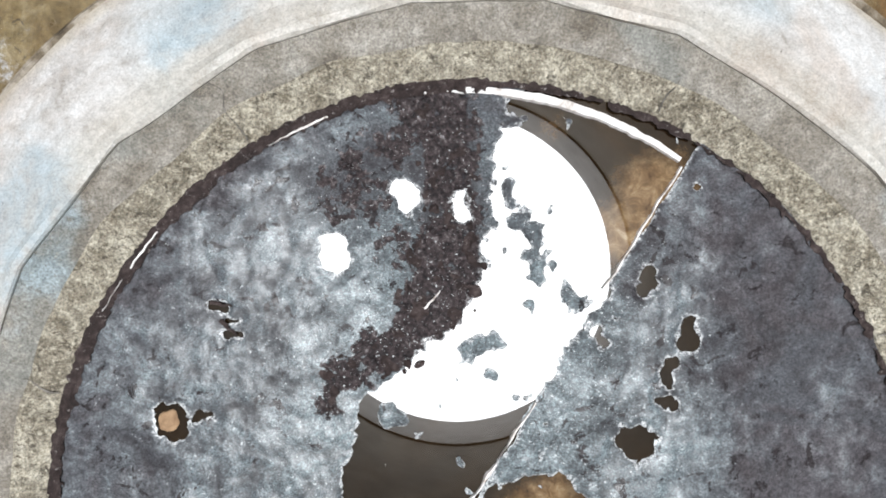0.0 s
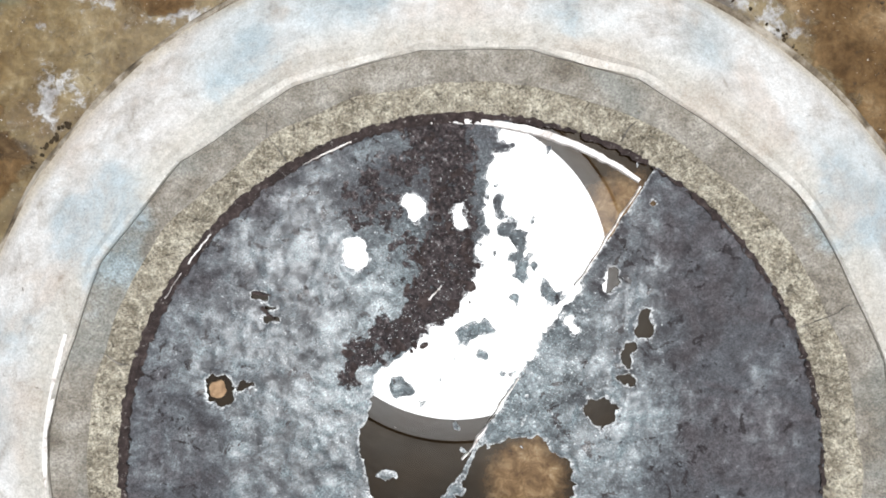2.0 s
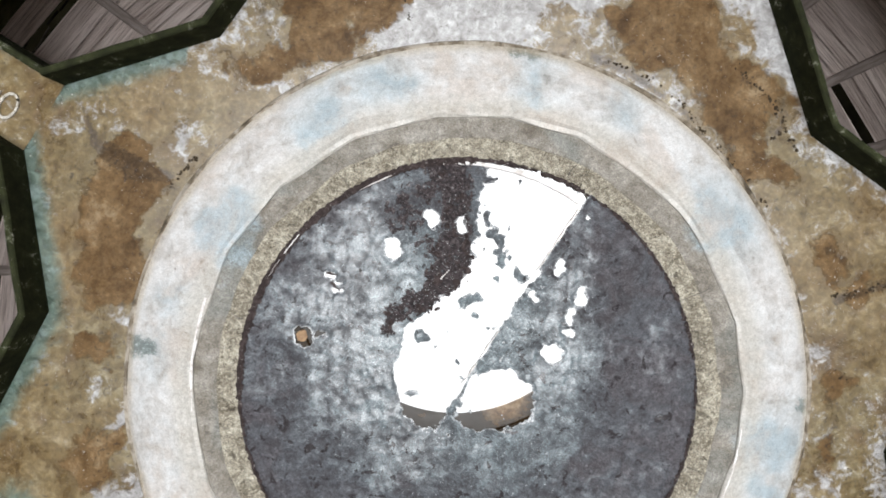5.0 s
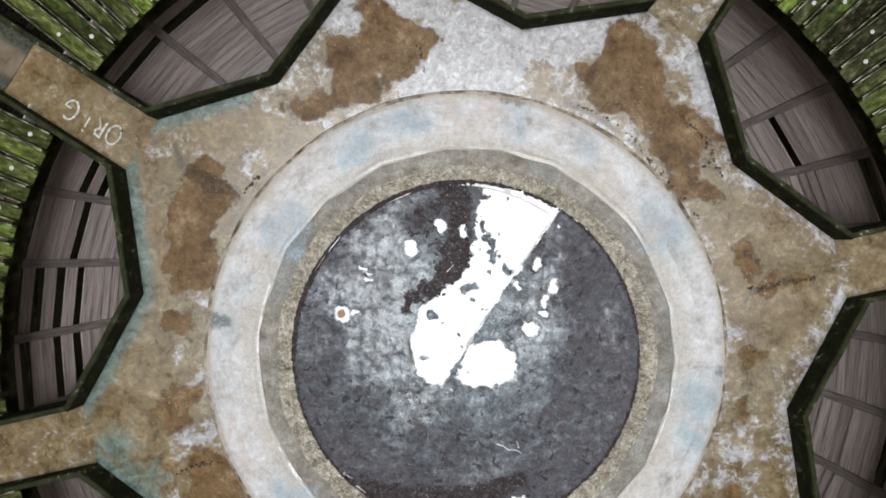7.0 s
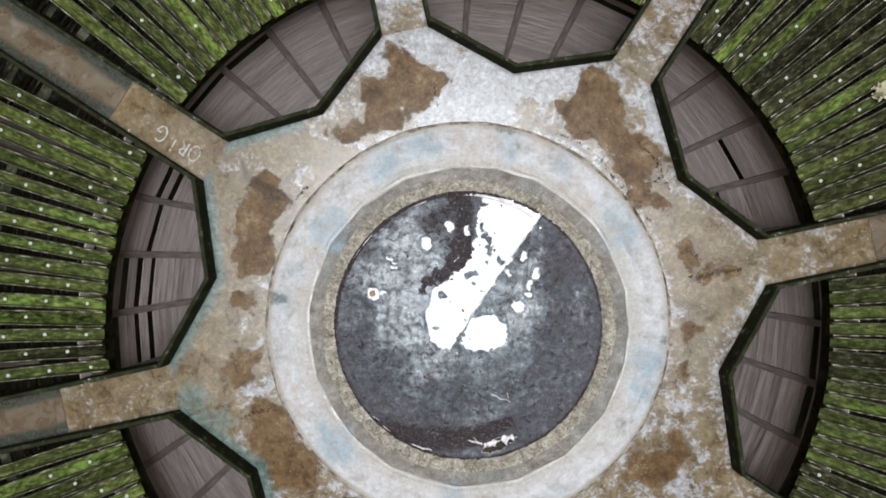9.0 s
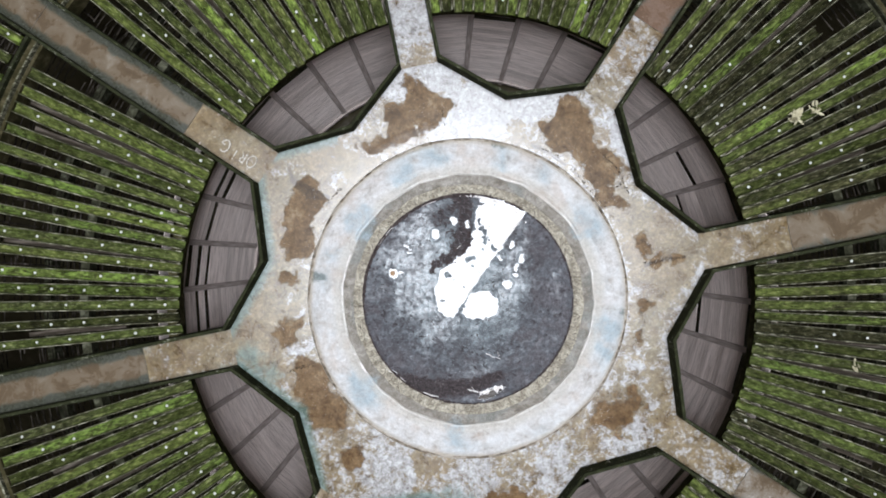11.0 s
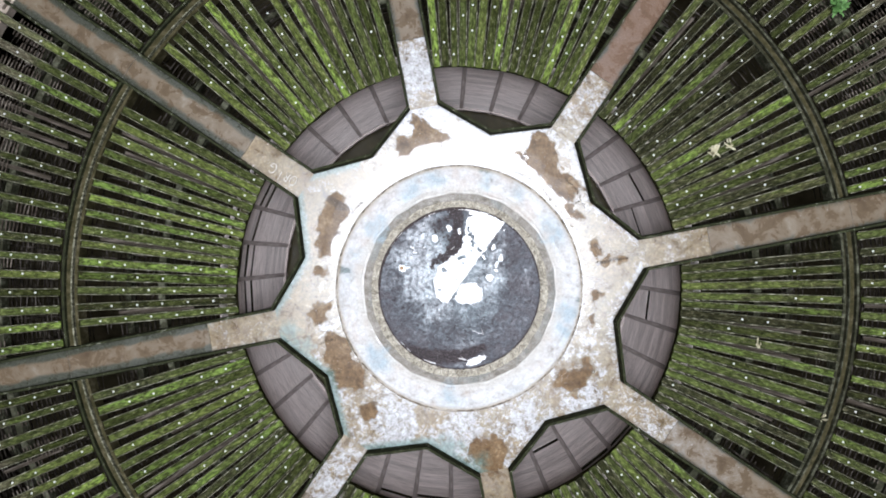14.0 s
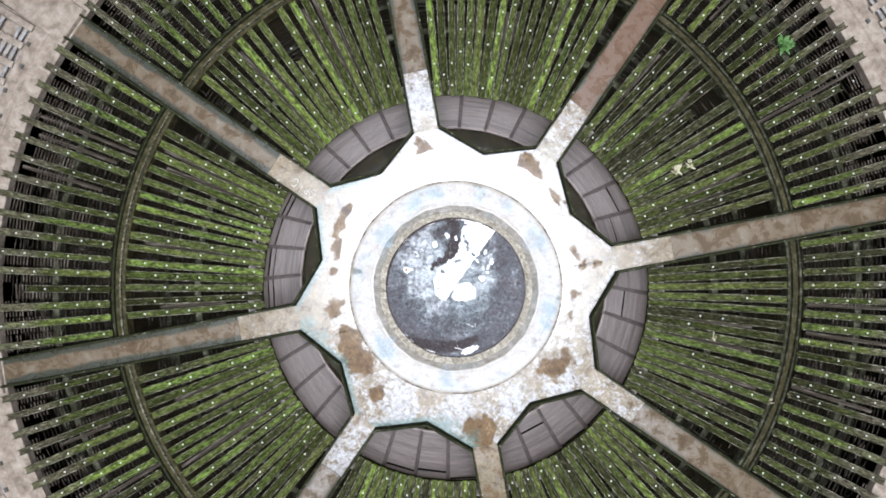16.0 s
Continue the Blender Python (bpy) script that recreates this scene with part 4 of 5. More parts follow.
tagged(scum, "lumpy grey-violet algae scum floating on the well water", "scum", kind="stuff")


def peat_field(x, y):
    a = math.degrees(math.atan2(y - CENTRE[1], x - CENTRE[0]))
    wide = 0.032 if 85 < a < 200 else 0.014
    ring = wide - abs(math.hypot(x - CENTRE[0], y - CENTRE[1]) - 2.085) + 0.016 * fbm(x, y, 5, 77.0, 3) + 0.02 * fbm(x, y, 28, 78.0, 4)
    lumps = min(chain(x, y, PEAT) + 0.02, 0.1 * (fbm(x, y, 11, 41.0, 5) - 0.3))
    d = max(lumps, ring)
    return min(d, in_well(x, y) + 0.05)


v, f = clipped_sheet(peat_field, lambda x, y: WATER_Z + 0.02 + 0.012 * max(-0.5, fbm(x, y, 18.0, 51.0, 4)) + 0.01 * min(1, max(0, peat_field(x, y)) / 0.03), -2.24, 2.24, -2.2, 2.28, 0.014)
tagged(mesh_object("peat_crust", v, f, DEBRIS), "dark brown crumbling crust on the scum", "crust", kind="stuff")

# a thin white strip along the sill
v, f = [], []
for i in range(91):
    w, a = i / 90, radians(57 + 36.5 * i / 90)
    r = 2.01 + 0.1 * w + 0.012 * math.sin(math.pi * w) + 0.006 * noise.noise((i * 0.15, 2.0, 0.0))
    half = 0.025 * (0.35 + 0.65 * math.sin(math.pi * min(1, 0.12 + 0.8 * w))) * (1 + 0.3 * noise.noise((i * 0.3, 6.0, 0.0)))
    v += [((r + k) * math.cos(a), (r + k) * math.sin(a), z) for k, z in ((-half, 0.432), (-half * 0.7, 0.449), (half * 0.7, 0.453), (half, 0.432))]
    if i:
        f += [(4 * i - 4 + k, 4 * i + k, 4 * i + 1 + k, 4 * i - 3 + k) for k in range(3)]
tagged(mesh_object("white_strip", v, f, LIME), "thin white strip along the well's edge", "lime strip")
for a0, a1, r in ((107, 116, 2.06), (135, 141, 2.075), (143, 148, 2.08), (243, 249, 2.05), (228, 232, 2.06)):
    v, f = revolve([(r - 0.004, 0.443), (r - 0.003, 0.464), (r + 0.004, 0.465), (r + 0.005, 0.443)], 24, 0.016, a0, a0, a1, centre=CENTRE)
    v = [(x + 0.006 * noise.noise((x * 30, y * 30, 1.0)), y + 0.006 * noise.noise((x * 30, y * 30, 5.0)), z) for x, y, z in v]
    tagged(mesh_object("white_strip", v, f, LIME), "short white lime fleck along the well's edge", "lime strip")
clod_at = Vector((-1.49, 0.58, WATER_Z))
bm = bmesh.new()
bmesh.ops.create_icosphere(bm, subdivisions=3, radius=0.05)
for q in bm.verts:
    q.co = Vector((q.co.x, q.co.y, q.co.z * 0.4)) * (1 + 0.5 * noise.noise(q.co * 22))
me = bpy.data.meshes.new("silt_clod")
bm.to_mesh(me)
bm.free()
me.materials.append(SOIL)
tagged(new("silt_clod", me), "small tan clod of silt in a hole of the scum", "clod").location = clod_at

# ---- deposits on the basin floor ----
MUD = [(-0.89, 4.0, 0.56), (-1.25, 3.7, 0.48), (-1.9, 3.3, 0.3), (2.2, 3.5, 0.62), (2.5, 3.05, 0.5), (2.8, 2.6, 0.42), (3.06, 2.1, 0.36), (-3.36, 2.1, 0.5), (-3.48, 1.44, 0.45),
       (-3.64, 0.42, 0.28), (-3.72, -0.61, 0.3), (-3.25, -1.65, 0.5), (-2.95, -2.25, 0.52), (-2.35, -3.2, 0.32), (3.03, -2.4, 0.52), (3.64, 1.07, 0.26), (4.05, 0.68, 0.26),
       (3.51, -0.2, 0.2), (3.49, -0.9, 0.2), (0.84, -4.4, 0.5), (0.86, -4.9, 0.4)]
LIMED = [(0.1, 3.7, 0.9), (0.9, 4.4, 1.0), (-0.5, 4.7, 0.6), (3.4, 3.3, 0.7), (1.7, 4.4, 0.7), (-1.7, 3.2, 0.25), (0.5, 3.8, 0.8), (1.5, 4.2, 0.8), (-1.4, 4.6, 0.6), (3.4, 3.2, 0.4), (-1.7, -3.6, 0.8), (0.0, -3.8, 0.7), (1.7, -3.5, 0.7), (3.0, -3.1, 0.5), (3.9, -1.6, 0.25), (-3.35, -0.95, 0.4), (-3.5, -0.2, 0.3), (-3.45, -2.5, 0.4), (-3.3, 1.0, 0.3), (-2.75, 2.5, 0.35), (3.45, 0.2, 0.3), (3.4, -1.5, 0.3)]
ALGAE = [(0.0, -4.15, 0.75), (0.45, -4.55, 0.7), (-0.5, -4.15, 0.6), (-4.2, 1.6, 0.65), (-4.2, -1.5, 0.75), (-4.3, 0.9, 0.7), (-4.1, 0.2, 0.5), (-4.5, -1.2, 0.8), (-3.7, -2.6, 0.6), (-0.4, -4.4, 0.8), (-1.2, -4.5, 0.7), (-3.9, 1.9, 0.4), (-2.4, 3.8, 0.3)]


def in_star(x, y, mouth=CORNER_X):
    a = (math.degrees(math.atan2(y, x)) - ARM0 + STEP / 2) % STEP - STEP / 2
    r = math.hypot(x, y)
    u, w = r * math.cos(radians(a)), abs(r * math.sin(radians(a)))
    vx, vy = VERTEX_R * math.cos(radians(STEP / 2)), VERTEX_R * math.sin(radians(STEP / 2))
    ex, ey = CORNER_X - vx, ARM_HALF - vy
    side = -((u - vx) * ey - (w - vy) * ex) / math.hypot(ex, ey) * -1
    return min(side, mouth - u, r - 3.1)


v, f = clipped_sheet(lambda x, y: in_star(x, y) + 0.004, lambda x, y: 0.0012 * fbm(x, y, 2, 9.0, 2), -5.2, 5.2, -5.2, 5.2, 0.04)


def drifted(x, y, amount, seed):
    return x + amount * fbm(x, y, 1.6, seed, 5), y + amount * fbm(x, y, 1.6, seed + 50, 5)


floor = mesh_object("floor_deposit", v, f, BASIN, basin, "lime crust and wet brown silt on the floor", smooth=True)
set_attribute(floor, "silt", lambda x, y: min(1, max(0, 0.5 + (blobs(*drifted(x, y, 0.3, 17.0), MUD) - 0.04) / 0.34 + 0.2 * fbm(x, y, 2.4, 71.0, 4))))
TIDES = [[(3.71, 0.64, 0.05), (4.04, 0.73, 0.05), (4.55, 0.8, 0.02)], [(2.88, 2.88, 0.03), (3.12, 2.6, 0.02), (3.26, 2.4, 0.02), (3.19, 2.33, 0.04)], [(3.27, 2.29, 0.02), (3.26, 2.2, 0.02), (3.41, 2.03, 0.01)],
         [(2.19, 2.65, 0.03), (2.3, 2.56, 0.03), (2.36, 2.4, 0.02)], [(2.4, 2.34, 0.02), (2.58, 2.18, 0.02)], [(2.67, 2.1, 0.02), (2.8, 1.91, 0.02)], [(1.4, 3.17, 0.05), (1.74, 3.01, 0.05), (2.1, 2.73, 0.03)],
         [(-3.68, 2.88, 0.02), (-3.55, 2.5, 0.08), (-3.2, 2.27, 0.14), (-2.85, 2.15, 0.06)], [(3.65, 1.15, 0.05), (3.79, 1.05, 0.05)]]
set_attribute(floor, "tide", lambda x, y: min(0.75, max(0, 0.5 + max(chain(x, y, q) for q in TIDES) / 0.12)))
set_attribute(floor, "film", lambda x, y: min(1.0, max(0.45, 0.85 + 0.12 * y)))
set_attribute(floor, "crust", lambda x, y: min(0.6 if y > -2.6 else 0.3, max(0.17 + 0.16 * fbm(x, y, 1.3, 83.0, 3) if y < -2.6 else 0, (0.4 - 1.4 * (math.hypot(x, y) - 3.22)) * (1 if -35 < math.degrees(math.atan2(y, x)) < 75 else 0.3), blobs(*drifted(x, y, 0.4, 27.0), LIMED) / 0.65, 0.8 * (0.3 - in_star(x, y, 7.0)), (0.22 if y > 2.6 or y < -1 else 0.05) - 0.9 * abs(blobs(*drifted(x, y, 0.3, 17.0), MUD) + 0.1))) - 0.08 * min(1, max(0, (-1.2 - x) / 0.8)) * min(1, max(0, (3.0 - abs(y - 0.8)) / 1.0)))
set_attribute(floor, "algae", lambda x, y: min(0.75, max(0, 0.75 * blobs(*drifted(x, y, 0.3, 37.0), ALGAE), (0.36 - in_star(x, y, 7.0)) * (2.0 if x < -2.6 or (y < -3.4 and x < 1.0) else 0.6))))

# ---- the wooden curtain wall below each opening ----
DRUM_R = 6.42
BOARD_H, SEG, LEAN = 0.2, 9.8, 0.105
board_len = 2 * DRUM_R * math.sin(radians(SEG / 2)) - 0.01
boards = [box_mesh("board", (board_len, 0.016, BOARD_H - g), WOOD, 0.002, 0.003) for g in (-0.012, -0.008, 0.012)]
post_mesh = box_mesh("post", (0.13, 0.06, 4.62), POST, 0.012, 0.004)
foot_mesh = box_mesh("bottom_rail", (board_len, 0.07, 0.14), POST, 0.01, 0.003)
for bay in BAYS:
    curtain = thing("wooden_curtain", "weathered grey board wall on dark posts, some boards missing", "board wall", "board curtains", (0, 0, 0))
    for i in range(-2, 2):
        a = bay + SEG * (i + 0.5)
        mid = turned(a, DRUM_R * math.cos(radians(SEG / 2))) @ pose(0, 0, 0, 0, 0, 90)
        gone = False
        for j in range(22):
            z = -0.06 - BOARD_H * j
            gone = not gone and random.random() < ((0.42 if bay == BAYS[4] else 0.22) if 0 < j < (10 if bay == BAYS[4] else 6) else 0.02)
            if gone:
                continue
            m = mid @ pose(0, LEAN * -z + random.uniform(-0.004, 0.004), z, 6 + 4 * min(1, j / 8) + random.uniform(-1.2, 1.2), random.uniform(-0.3, 0.3) * (3 if random.random() < 0.1 else 1), 0)
            shared_part("board", random.choice(boards), curtain, m)
        shared_part("bottom_rail", foot_mesh, curtain, mid @ pose(0, 0.05 + LEAN * 4.3, -4.42))
    for i in range(-2, 3):
        shared_part("post", post_mesh, curtain, turned(bay + SEG * i, DRUM_R - 0.052 - LEAN * 2.1, -2.36 + random.uniform(-0.03, 0.03)) @ pose(0, 0, 0, 0, math.degrees(math.atan(LEAN)), 0) @ pose(0, 0, 0, 0, 0, 90))

# ---- ring beams ----
def arm_gap(r, w=ARM_HALF + WALL_T):
    return math.degrees(math.asin(w / r))


for bay in BAYS:
    g = STEP / 2 - arm_gap(6.0)
    v, f = revolve([(6.03, -0.3), (6.03, 0.04), (6.04, 0.05), (6.2, 0.05), (6.22, 0.04), (6.22, -0.3)], 40, 0.012, bay, bay - g, bay + g)
    tagged(mesh_object("inner_ring_beam", v, f, RINGMUD), "dark mossy beam under the trough ends", "ring beam", "inner ring beams")
    g = STEP / 2 - arm_gap(10.3) - 0.05
    ring = thing("ring_gutter", "narrow brown muddy gutter with lichened edges", "gutter", "ring gutters")
    v, f = revolve([(10.24, -0.25), (10.24, 0.0), (10.56, 0.0), (10.56, -0.25)], 48, 0.006, bay, bay - g, bay + g)
    mesh_object("gutter_floor", v, f, RINGMUD, ring)
    west = 90 < bay % 360 < 275
    for r, w, mat in ((10.18, 0.07, RINGMUD if west else BEAM), (10.33, 0.03, EDGE if west else BEAM), (10.54, 0.06, KERB if west else BEAM)):
        v, f = revolve([(r, -0.25), (r, 0.1), (r + 0.01, 0.11), (r + w - 0.01, 0.11), (r + w, 0.1), (r + w, -0.25)], 64, 0.012, bay + r, bay - g, bay + g)
        mesh_object("gutter_edge", v, f, mat, ring)
    for r, z in ((7.95, -0.12), (12.4, -0.12), (9.3, -0.95), (13.4, -0.95)):
        g = STEP / 2 - arm_gap(r) - 0.05
        v, f = revolve([(r, z - 0.25), (r, z), (r + 0.18, z), (r + 0.18, z - 0.25)], 24, 0.012, r, bay - g, bay + g)
        tagged(mesh_object("support_beam", v, f, BEAM), "damp grey concrete beam under the troughs", "support beam", "support beams")

# ---- troughs ----
def trough_mesh(length, w, seed, moss=0.0, dry=0.0):
    """An open U-shaped trough along x with thin, chipped edges."""
    n = 14
    verts, faces, fm = [], [], []
    h, t = 0.1, 0.017
    prof = [(-w / 2, 0), (-w / 2, h), (-w / 2 + t, h), (-w / 2 + t + 0.012, 0.03), (-w / 4, 0.018), (w / 4, 0.018), (w / 2 - t - 0.012, 0.03), (w / 2 - t, h), (w / 2, h), (w / 2, 0)]
    k = len(prof)
    for i in range(n + 1):
        x = length * i / n
        sag = -0.012 * math.sin(math.pi * i / n) + 0.006 * noise.noise((x * 1.3, seed, 0))
        bend = 0.012 * noise.noise((x * 0.5, seed, 7.0))
        for j, (y, z) in enumerate(prof):
            chip = 0.02 * min(0, noise.noise((x * 4, seed + j // 5, 3.0)) + 0.1) if z == h else 0
            verts.append((x, y + bend, z + sag + chip))
    for i in range(n):
        for j in range(k):
            j2 = (j + 1) % k
            faces.append((i * k + j, (i + 1) * k + j, (i + 1) * k + j2, i * k + j2))
            fm.append(1 if j in (1, 7) else 0)
    faces += [tuple(range(k)), tuple(n * k + j for j in reversed(range(k)))]
    fm += [0, 0]
    me = bpy.data.meshes.new("trough")
    me.from_pydata(verts, [], faces)
    me.materials.append(TROUGH)
    me.materials.append(EDGE)
    me.polygons.foreach_set("material_index", fm)
    bm = bmesh.new()
    bm.from_mesh(me)
    bmesh.ops.recalc_face_normals(bm, faces=bm.faces)
    bm.to_mesh(me)
    bm.free()
    me.attributes.new("moss", "FLOAT", "POINT").data.foreach_set("value", [moss] * len(me.vertices))
    me.attributes.new("dry", "FLOAT", "POINT").data.foreach_set("value", [dry * min(1, max(0, (q.co.x / length - 0.4) / 0.4)) for q in me.vertices])
    return me


def nozzle_mesh():
    """A small glazed cup with a hole."""
    v, f = revolve([(0.01, 0.0), (0.01, 0.024), (0.014, 0.028), (0.024, 0.026), (0.028, 0.018), (0.02, 0.0)], 12)
    me = bpy.data.meshes.new("nozzle")
    me.from_pydata(v, [], f)
    me.materials.append(NOZZLE)
    return me


NOZ = nozzle_mesh()
MOSSY = (-0.06, 0.0, 0.12, 0.2, 0.3)
inner_troughs = {m: [trough_mesh(4.24, w, s, m) for s, w in enumerate((0.2, 0.215, 0.24, 0.225))] for m in MOSSY}
outer_troughs = {m: [trough_mesh(3.75, w, 10 + s, m, 1.0) for s, w in enumerate((0.19, 0.205, 0.225, 0.215))] for m in MOSSY}
short_troughs = [trough_mesh(2.6, 0.215, 20), trough_mesh(3.1, 0.225, 21)]


def lay_troughs(bay, count, r0, meshes, length, pitch, share):
    for i in range(count):
        a = bay + pitch * (i - (count - 1) / 2) + random.uniform(-0.12, 0.12)
        end = i in (0, count - 1)
        me = random.choice(meshes)
        if random.random() < 0.03:
            me = random.choice(short_troughs)
        ob = new("trough", me)
        tagged(ob, "narrow mossy trough with white nozzles, laid on beams", "trough", "radial troughs")
        r = r0 + random.uniform(-0.02, 0.02)
        ob.matrix_basis = turned(a, r, TROUGH_Z + random.uniform(-0.015, 0.015)) @ pose(0, 0, 0, random.uniform(-2.5, 2.5), random.uniform(-0.25, 0.25), random.uniform(-0.35, 0.35))
        x = 0.3 + 0.34 * (i % 2) + random.uniform(-0.04, 0.04)
        while x < length - 0.15:
            if random.random() < share:
                shared_part("nozzle", NOZ, ob, pose(x, random.uniform(-0.015, 0.015), 0.02, random.uniform(-8, 8), random.uniform(-8, 8), 0))
            x += 0.68


# each bay: troughs, spacing in degrees, share of nozzles left, how mossy (also makes the bay paler or darker)
for bay, (count, pitch, share, moss) in zip(BAYS, ((16, 2.25, 0.12, 0.0), (16, 2.25, 0.45, 0.0), (17, 2.14, 0.55, 0.3), (16, 2.25, 0.5, 0.2), (15, 2.4, 0.7, 0.2), (16, 2.25, 0.5, 0.12), (16, 2.25, 0.4, 0.12), (16, 2.25, 0.35, -0.06))):
    lay_troughs(bay, count, 5.93, inner_troughs[moss], 4.15, pitch, share)
    lay_troughs(bay, count + 2, 10.66, outer_troughs[moss], 3.7, pitch, 0.75)

# ---- loose planks lying in the gaps between the troughs ----
plank_meshes = [box_mesh("loose_plank", (n, w, 0.025), PLANK, 0.004, 0.004) for n, w in ((1.1, 0.07), (1.7, 0.09), (2.6, 0.11), (3.4, 0.1))]
for bay, (count, pitch) in zip(BAYS, ((16, 2.25), (16, 2.25), (17, 2.14), (16, 2.25), (15, 2.4), (16, 2.25), (16, 2.25), (16, 2.25))):
    for i in range(8):
        a = bay + pitch * (random.randrange(count - 1) - (count - 2) / 2) + random.uniform(-0.15, 0.15)
        r = random.uniform(7.6, 8.6) if i < 5 else random.uniform(12.0, 12.8)
        tagged(new("loose_plank", random.choice(plank_meshes)), "weathered brown plank lying between mossy troughs", "plank", "loose planks").matrix_basis = turned(a, r, -0.1075) @ pose(0, 0, 0, random.uniform(-1, 1), 0, random.uniform(-1.2, 1.2))

# ---- laths of the packing below the troughs, the gloom there put into their colour ----
verts, faces = [], []


def add_box(m, sx, sy, sz):
    k = len(verts)
    for x in (-sx / 2, sx / 2):
        for y in (-sy / 2, sy / 2):
            for z in (-sz / 2, sz / 2):
                verts.append(m @ Vector((x, y, z)))
    for q in ((0, 1, 3, 2), (4, 6, 7, 5), (0, 4, 5, 1), (2, 3, 7, 6), (0, 2, 6, 4), (1, 5, 7, 3)):
        faces.append(tuple(k + i for i in q))


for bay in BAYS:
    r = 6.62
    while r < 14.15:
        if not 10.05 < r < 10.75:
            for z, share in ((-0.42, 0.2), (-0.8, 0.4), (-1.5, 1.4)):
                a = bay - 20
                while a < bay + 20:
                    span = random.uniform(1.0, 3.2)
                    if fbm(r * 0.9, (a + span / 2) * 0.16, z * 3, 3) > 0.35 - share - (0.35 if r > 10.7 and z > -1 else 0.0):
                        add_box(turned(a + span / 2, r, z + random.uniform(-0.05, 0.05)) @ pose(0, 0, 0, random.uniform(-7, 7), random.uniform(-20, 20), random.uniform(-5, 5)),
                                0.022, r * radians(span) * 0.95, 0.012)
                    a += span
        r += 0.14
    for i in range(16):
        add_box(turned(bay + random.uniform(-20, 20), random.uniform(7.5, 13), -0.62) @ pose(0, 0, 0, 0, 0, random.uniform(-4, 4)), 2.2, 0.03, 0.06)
tagged(mesh_object("packing_laths", verts, faces, LATH), "wooden packing laths, coloured near black for the dark under the troughs", "laths", kind="stuff")


# ---- paler laths just under the outer trough ends ----
verts, faces = [], []
for bay in BAYS:
    for i in range(18):
        a, r = bay + 2.25 * (i - 8.5), random.uniform(11.4, 12.9)
        while r < 14.1:
            if fbm(r * 0.8, a * 0.4, 1.0, 2.0, 3) > (0.3 if bay in (BAYS[0], BAYS[7]) else -0.1):
                add_box(turned(a, r, -0.06) @ pose(0, 0, 0, 0, random.uniform(-15, 15), random.uniform(-4, 4)), 0.03, r * radians(2.0), 0.012)
            r += 0.105
tagged(mesh_object("end_laths", verts, faces, GREYLATH), "dry grey laths under the outer trough ends", "laths", kind="stuff")


# ---- plants on the troughs ----
def plant(label, at, mat, count, size, seed):
    random.seed(seed)
    root = thing("plant", label, "plant", "", at)
    for i in range(count):
        a, lean, s = random.uniform(0, 360), random.uniform(10, 70), size * random.uniform(0.6, 1.2)
        bm = bmesh.new()
        rows = []
        for k in range(6):
            u = k / 5
            w = s * 0.16 * math.sin(math.pi * min(1, u * 0.9 + 0.08))
            bendz = s * (u * math.cos(radians(lean)) - 0.5 * u * u * math.sin(radians(lean)) * 0.6)
            rows.append([bm.verts.new((s * u * math.sin(radians(lean)), y, bendz + (0.15 * w if y == 0 else 0.3 * w))) for y in (-w, 0, w)])
        for p, q in zip(rows, rows[1:]):
            for y in range(2):
                bm.faces.new((p[y], p[y + 1], q[y + 1], q[y]))
        bmesh.ops.rotate(bm, cent=(0, 0, 0), matrix=Matrix.Rotation(radians(a), 3, "Z"), verts=bm.verts)
        bmesh.ops.translate(bm, vec=(random.uniform(-0.5, 0.5) * size, random.uniform(-0.5, 0.5) * size, 0.0), verts=bm.verts)
        part("leaf", bm, mat, root)
    return root


plant("dry cream-coloured fern lying on the mossy troughs", (6.72, 3.6, 0.12), DRYLEAF, 22, 0.2, 3)
plant("dry cream-coloured fern stalks on the mossy troughs", (7.15, 3.75, 0.12), DRYLEAF, 14, 0.17, 4)
plant("small fresh green plant growing between the troughs", (10.05, 7.4, 0.08), LEAF, 40, 0.3, 5)
plant("small pale fern on a trough", (7.9, -1.45, 0.12), DRYLEAF, 8, 0.14, 6)
plant("small pale fern on a trough", (9.6, -3.45, 0.12), DRYLEAF, 8, 0.14, 7)

# ---- chalk letters on a channel floor, drawn by hand ----
STROKES = {"O": [[(0.5 + 0.42 * math.cos(k * math.pi / 9), 0.5 + 0.5 * math.sin(k * math.pi / 9)) for k in range(-7, 13)]],
           "R": [[(0.1, 0.0), (0.12, 0.95)], [(0.05, 0.95), (0.5, 0.9), (0.6, 0.7), (0.45, 0.5), (0.12, 0.48)], [(0.3, 0.48), (0.7, 0.0)]],
           "i": [[(0.3, 0.0), (0.3, 0.6)], [(0.3, 0.82), (0.31, 0.9)]],
           "G": [[(0.5 + 0.42 * math.cos(k * math.pi / 9), 0.5 + 0.48 * math.sin(k * math.pi / 9)) for k in range(3, 18)] + [(0.88, 0.42), (0.55, 0.42)]]}
random.seed(9)
chalk = thing("chalk_mark", "white chalk letters drawn on the channel floor", "chalk mark")
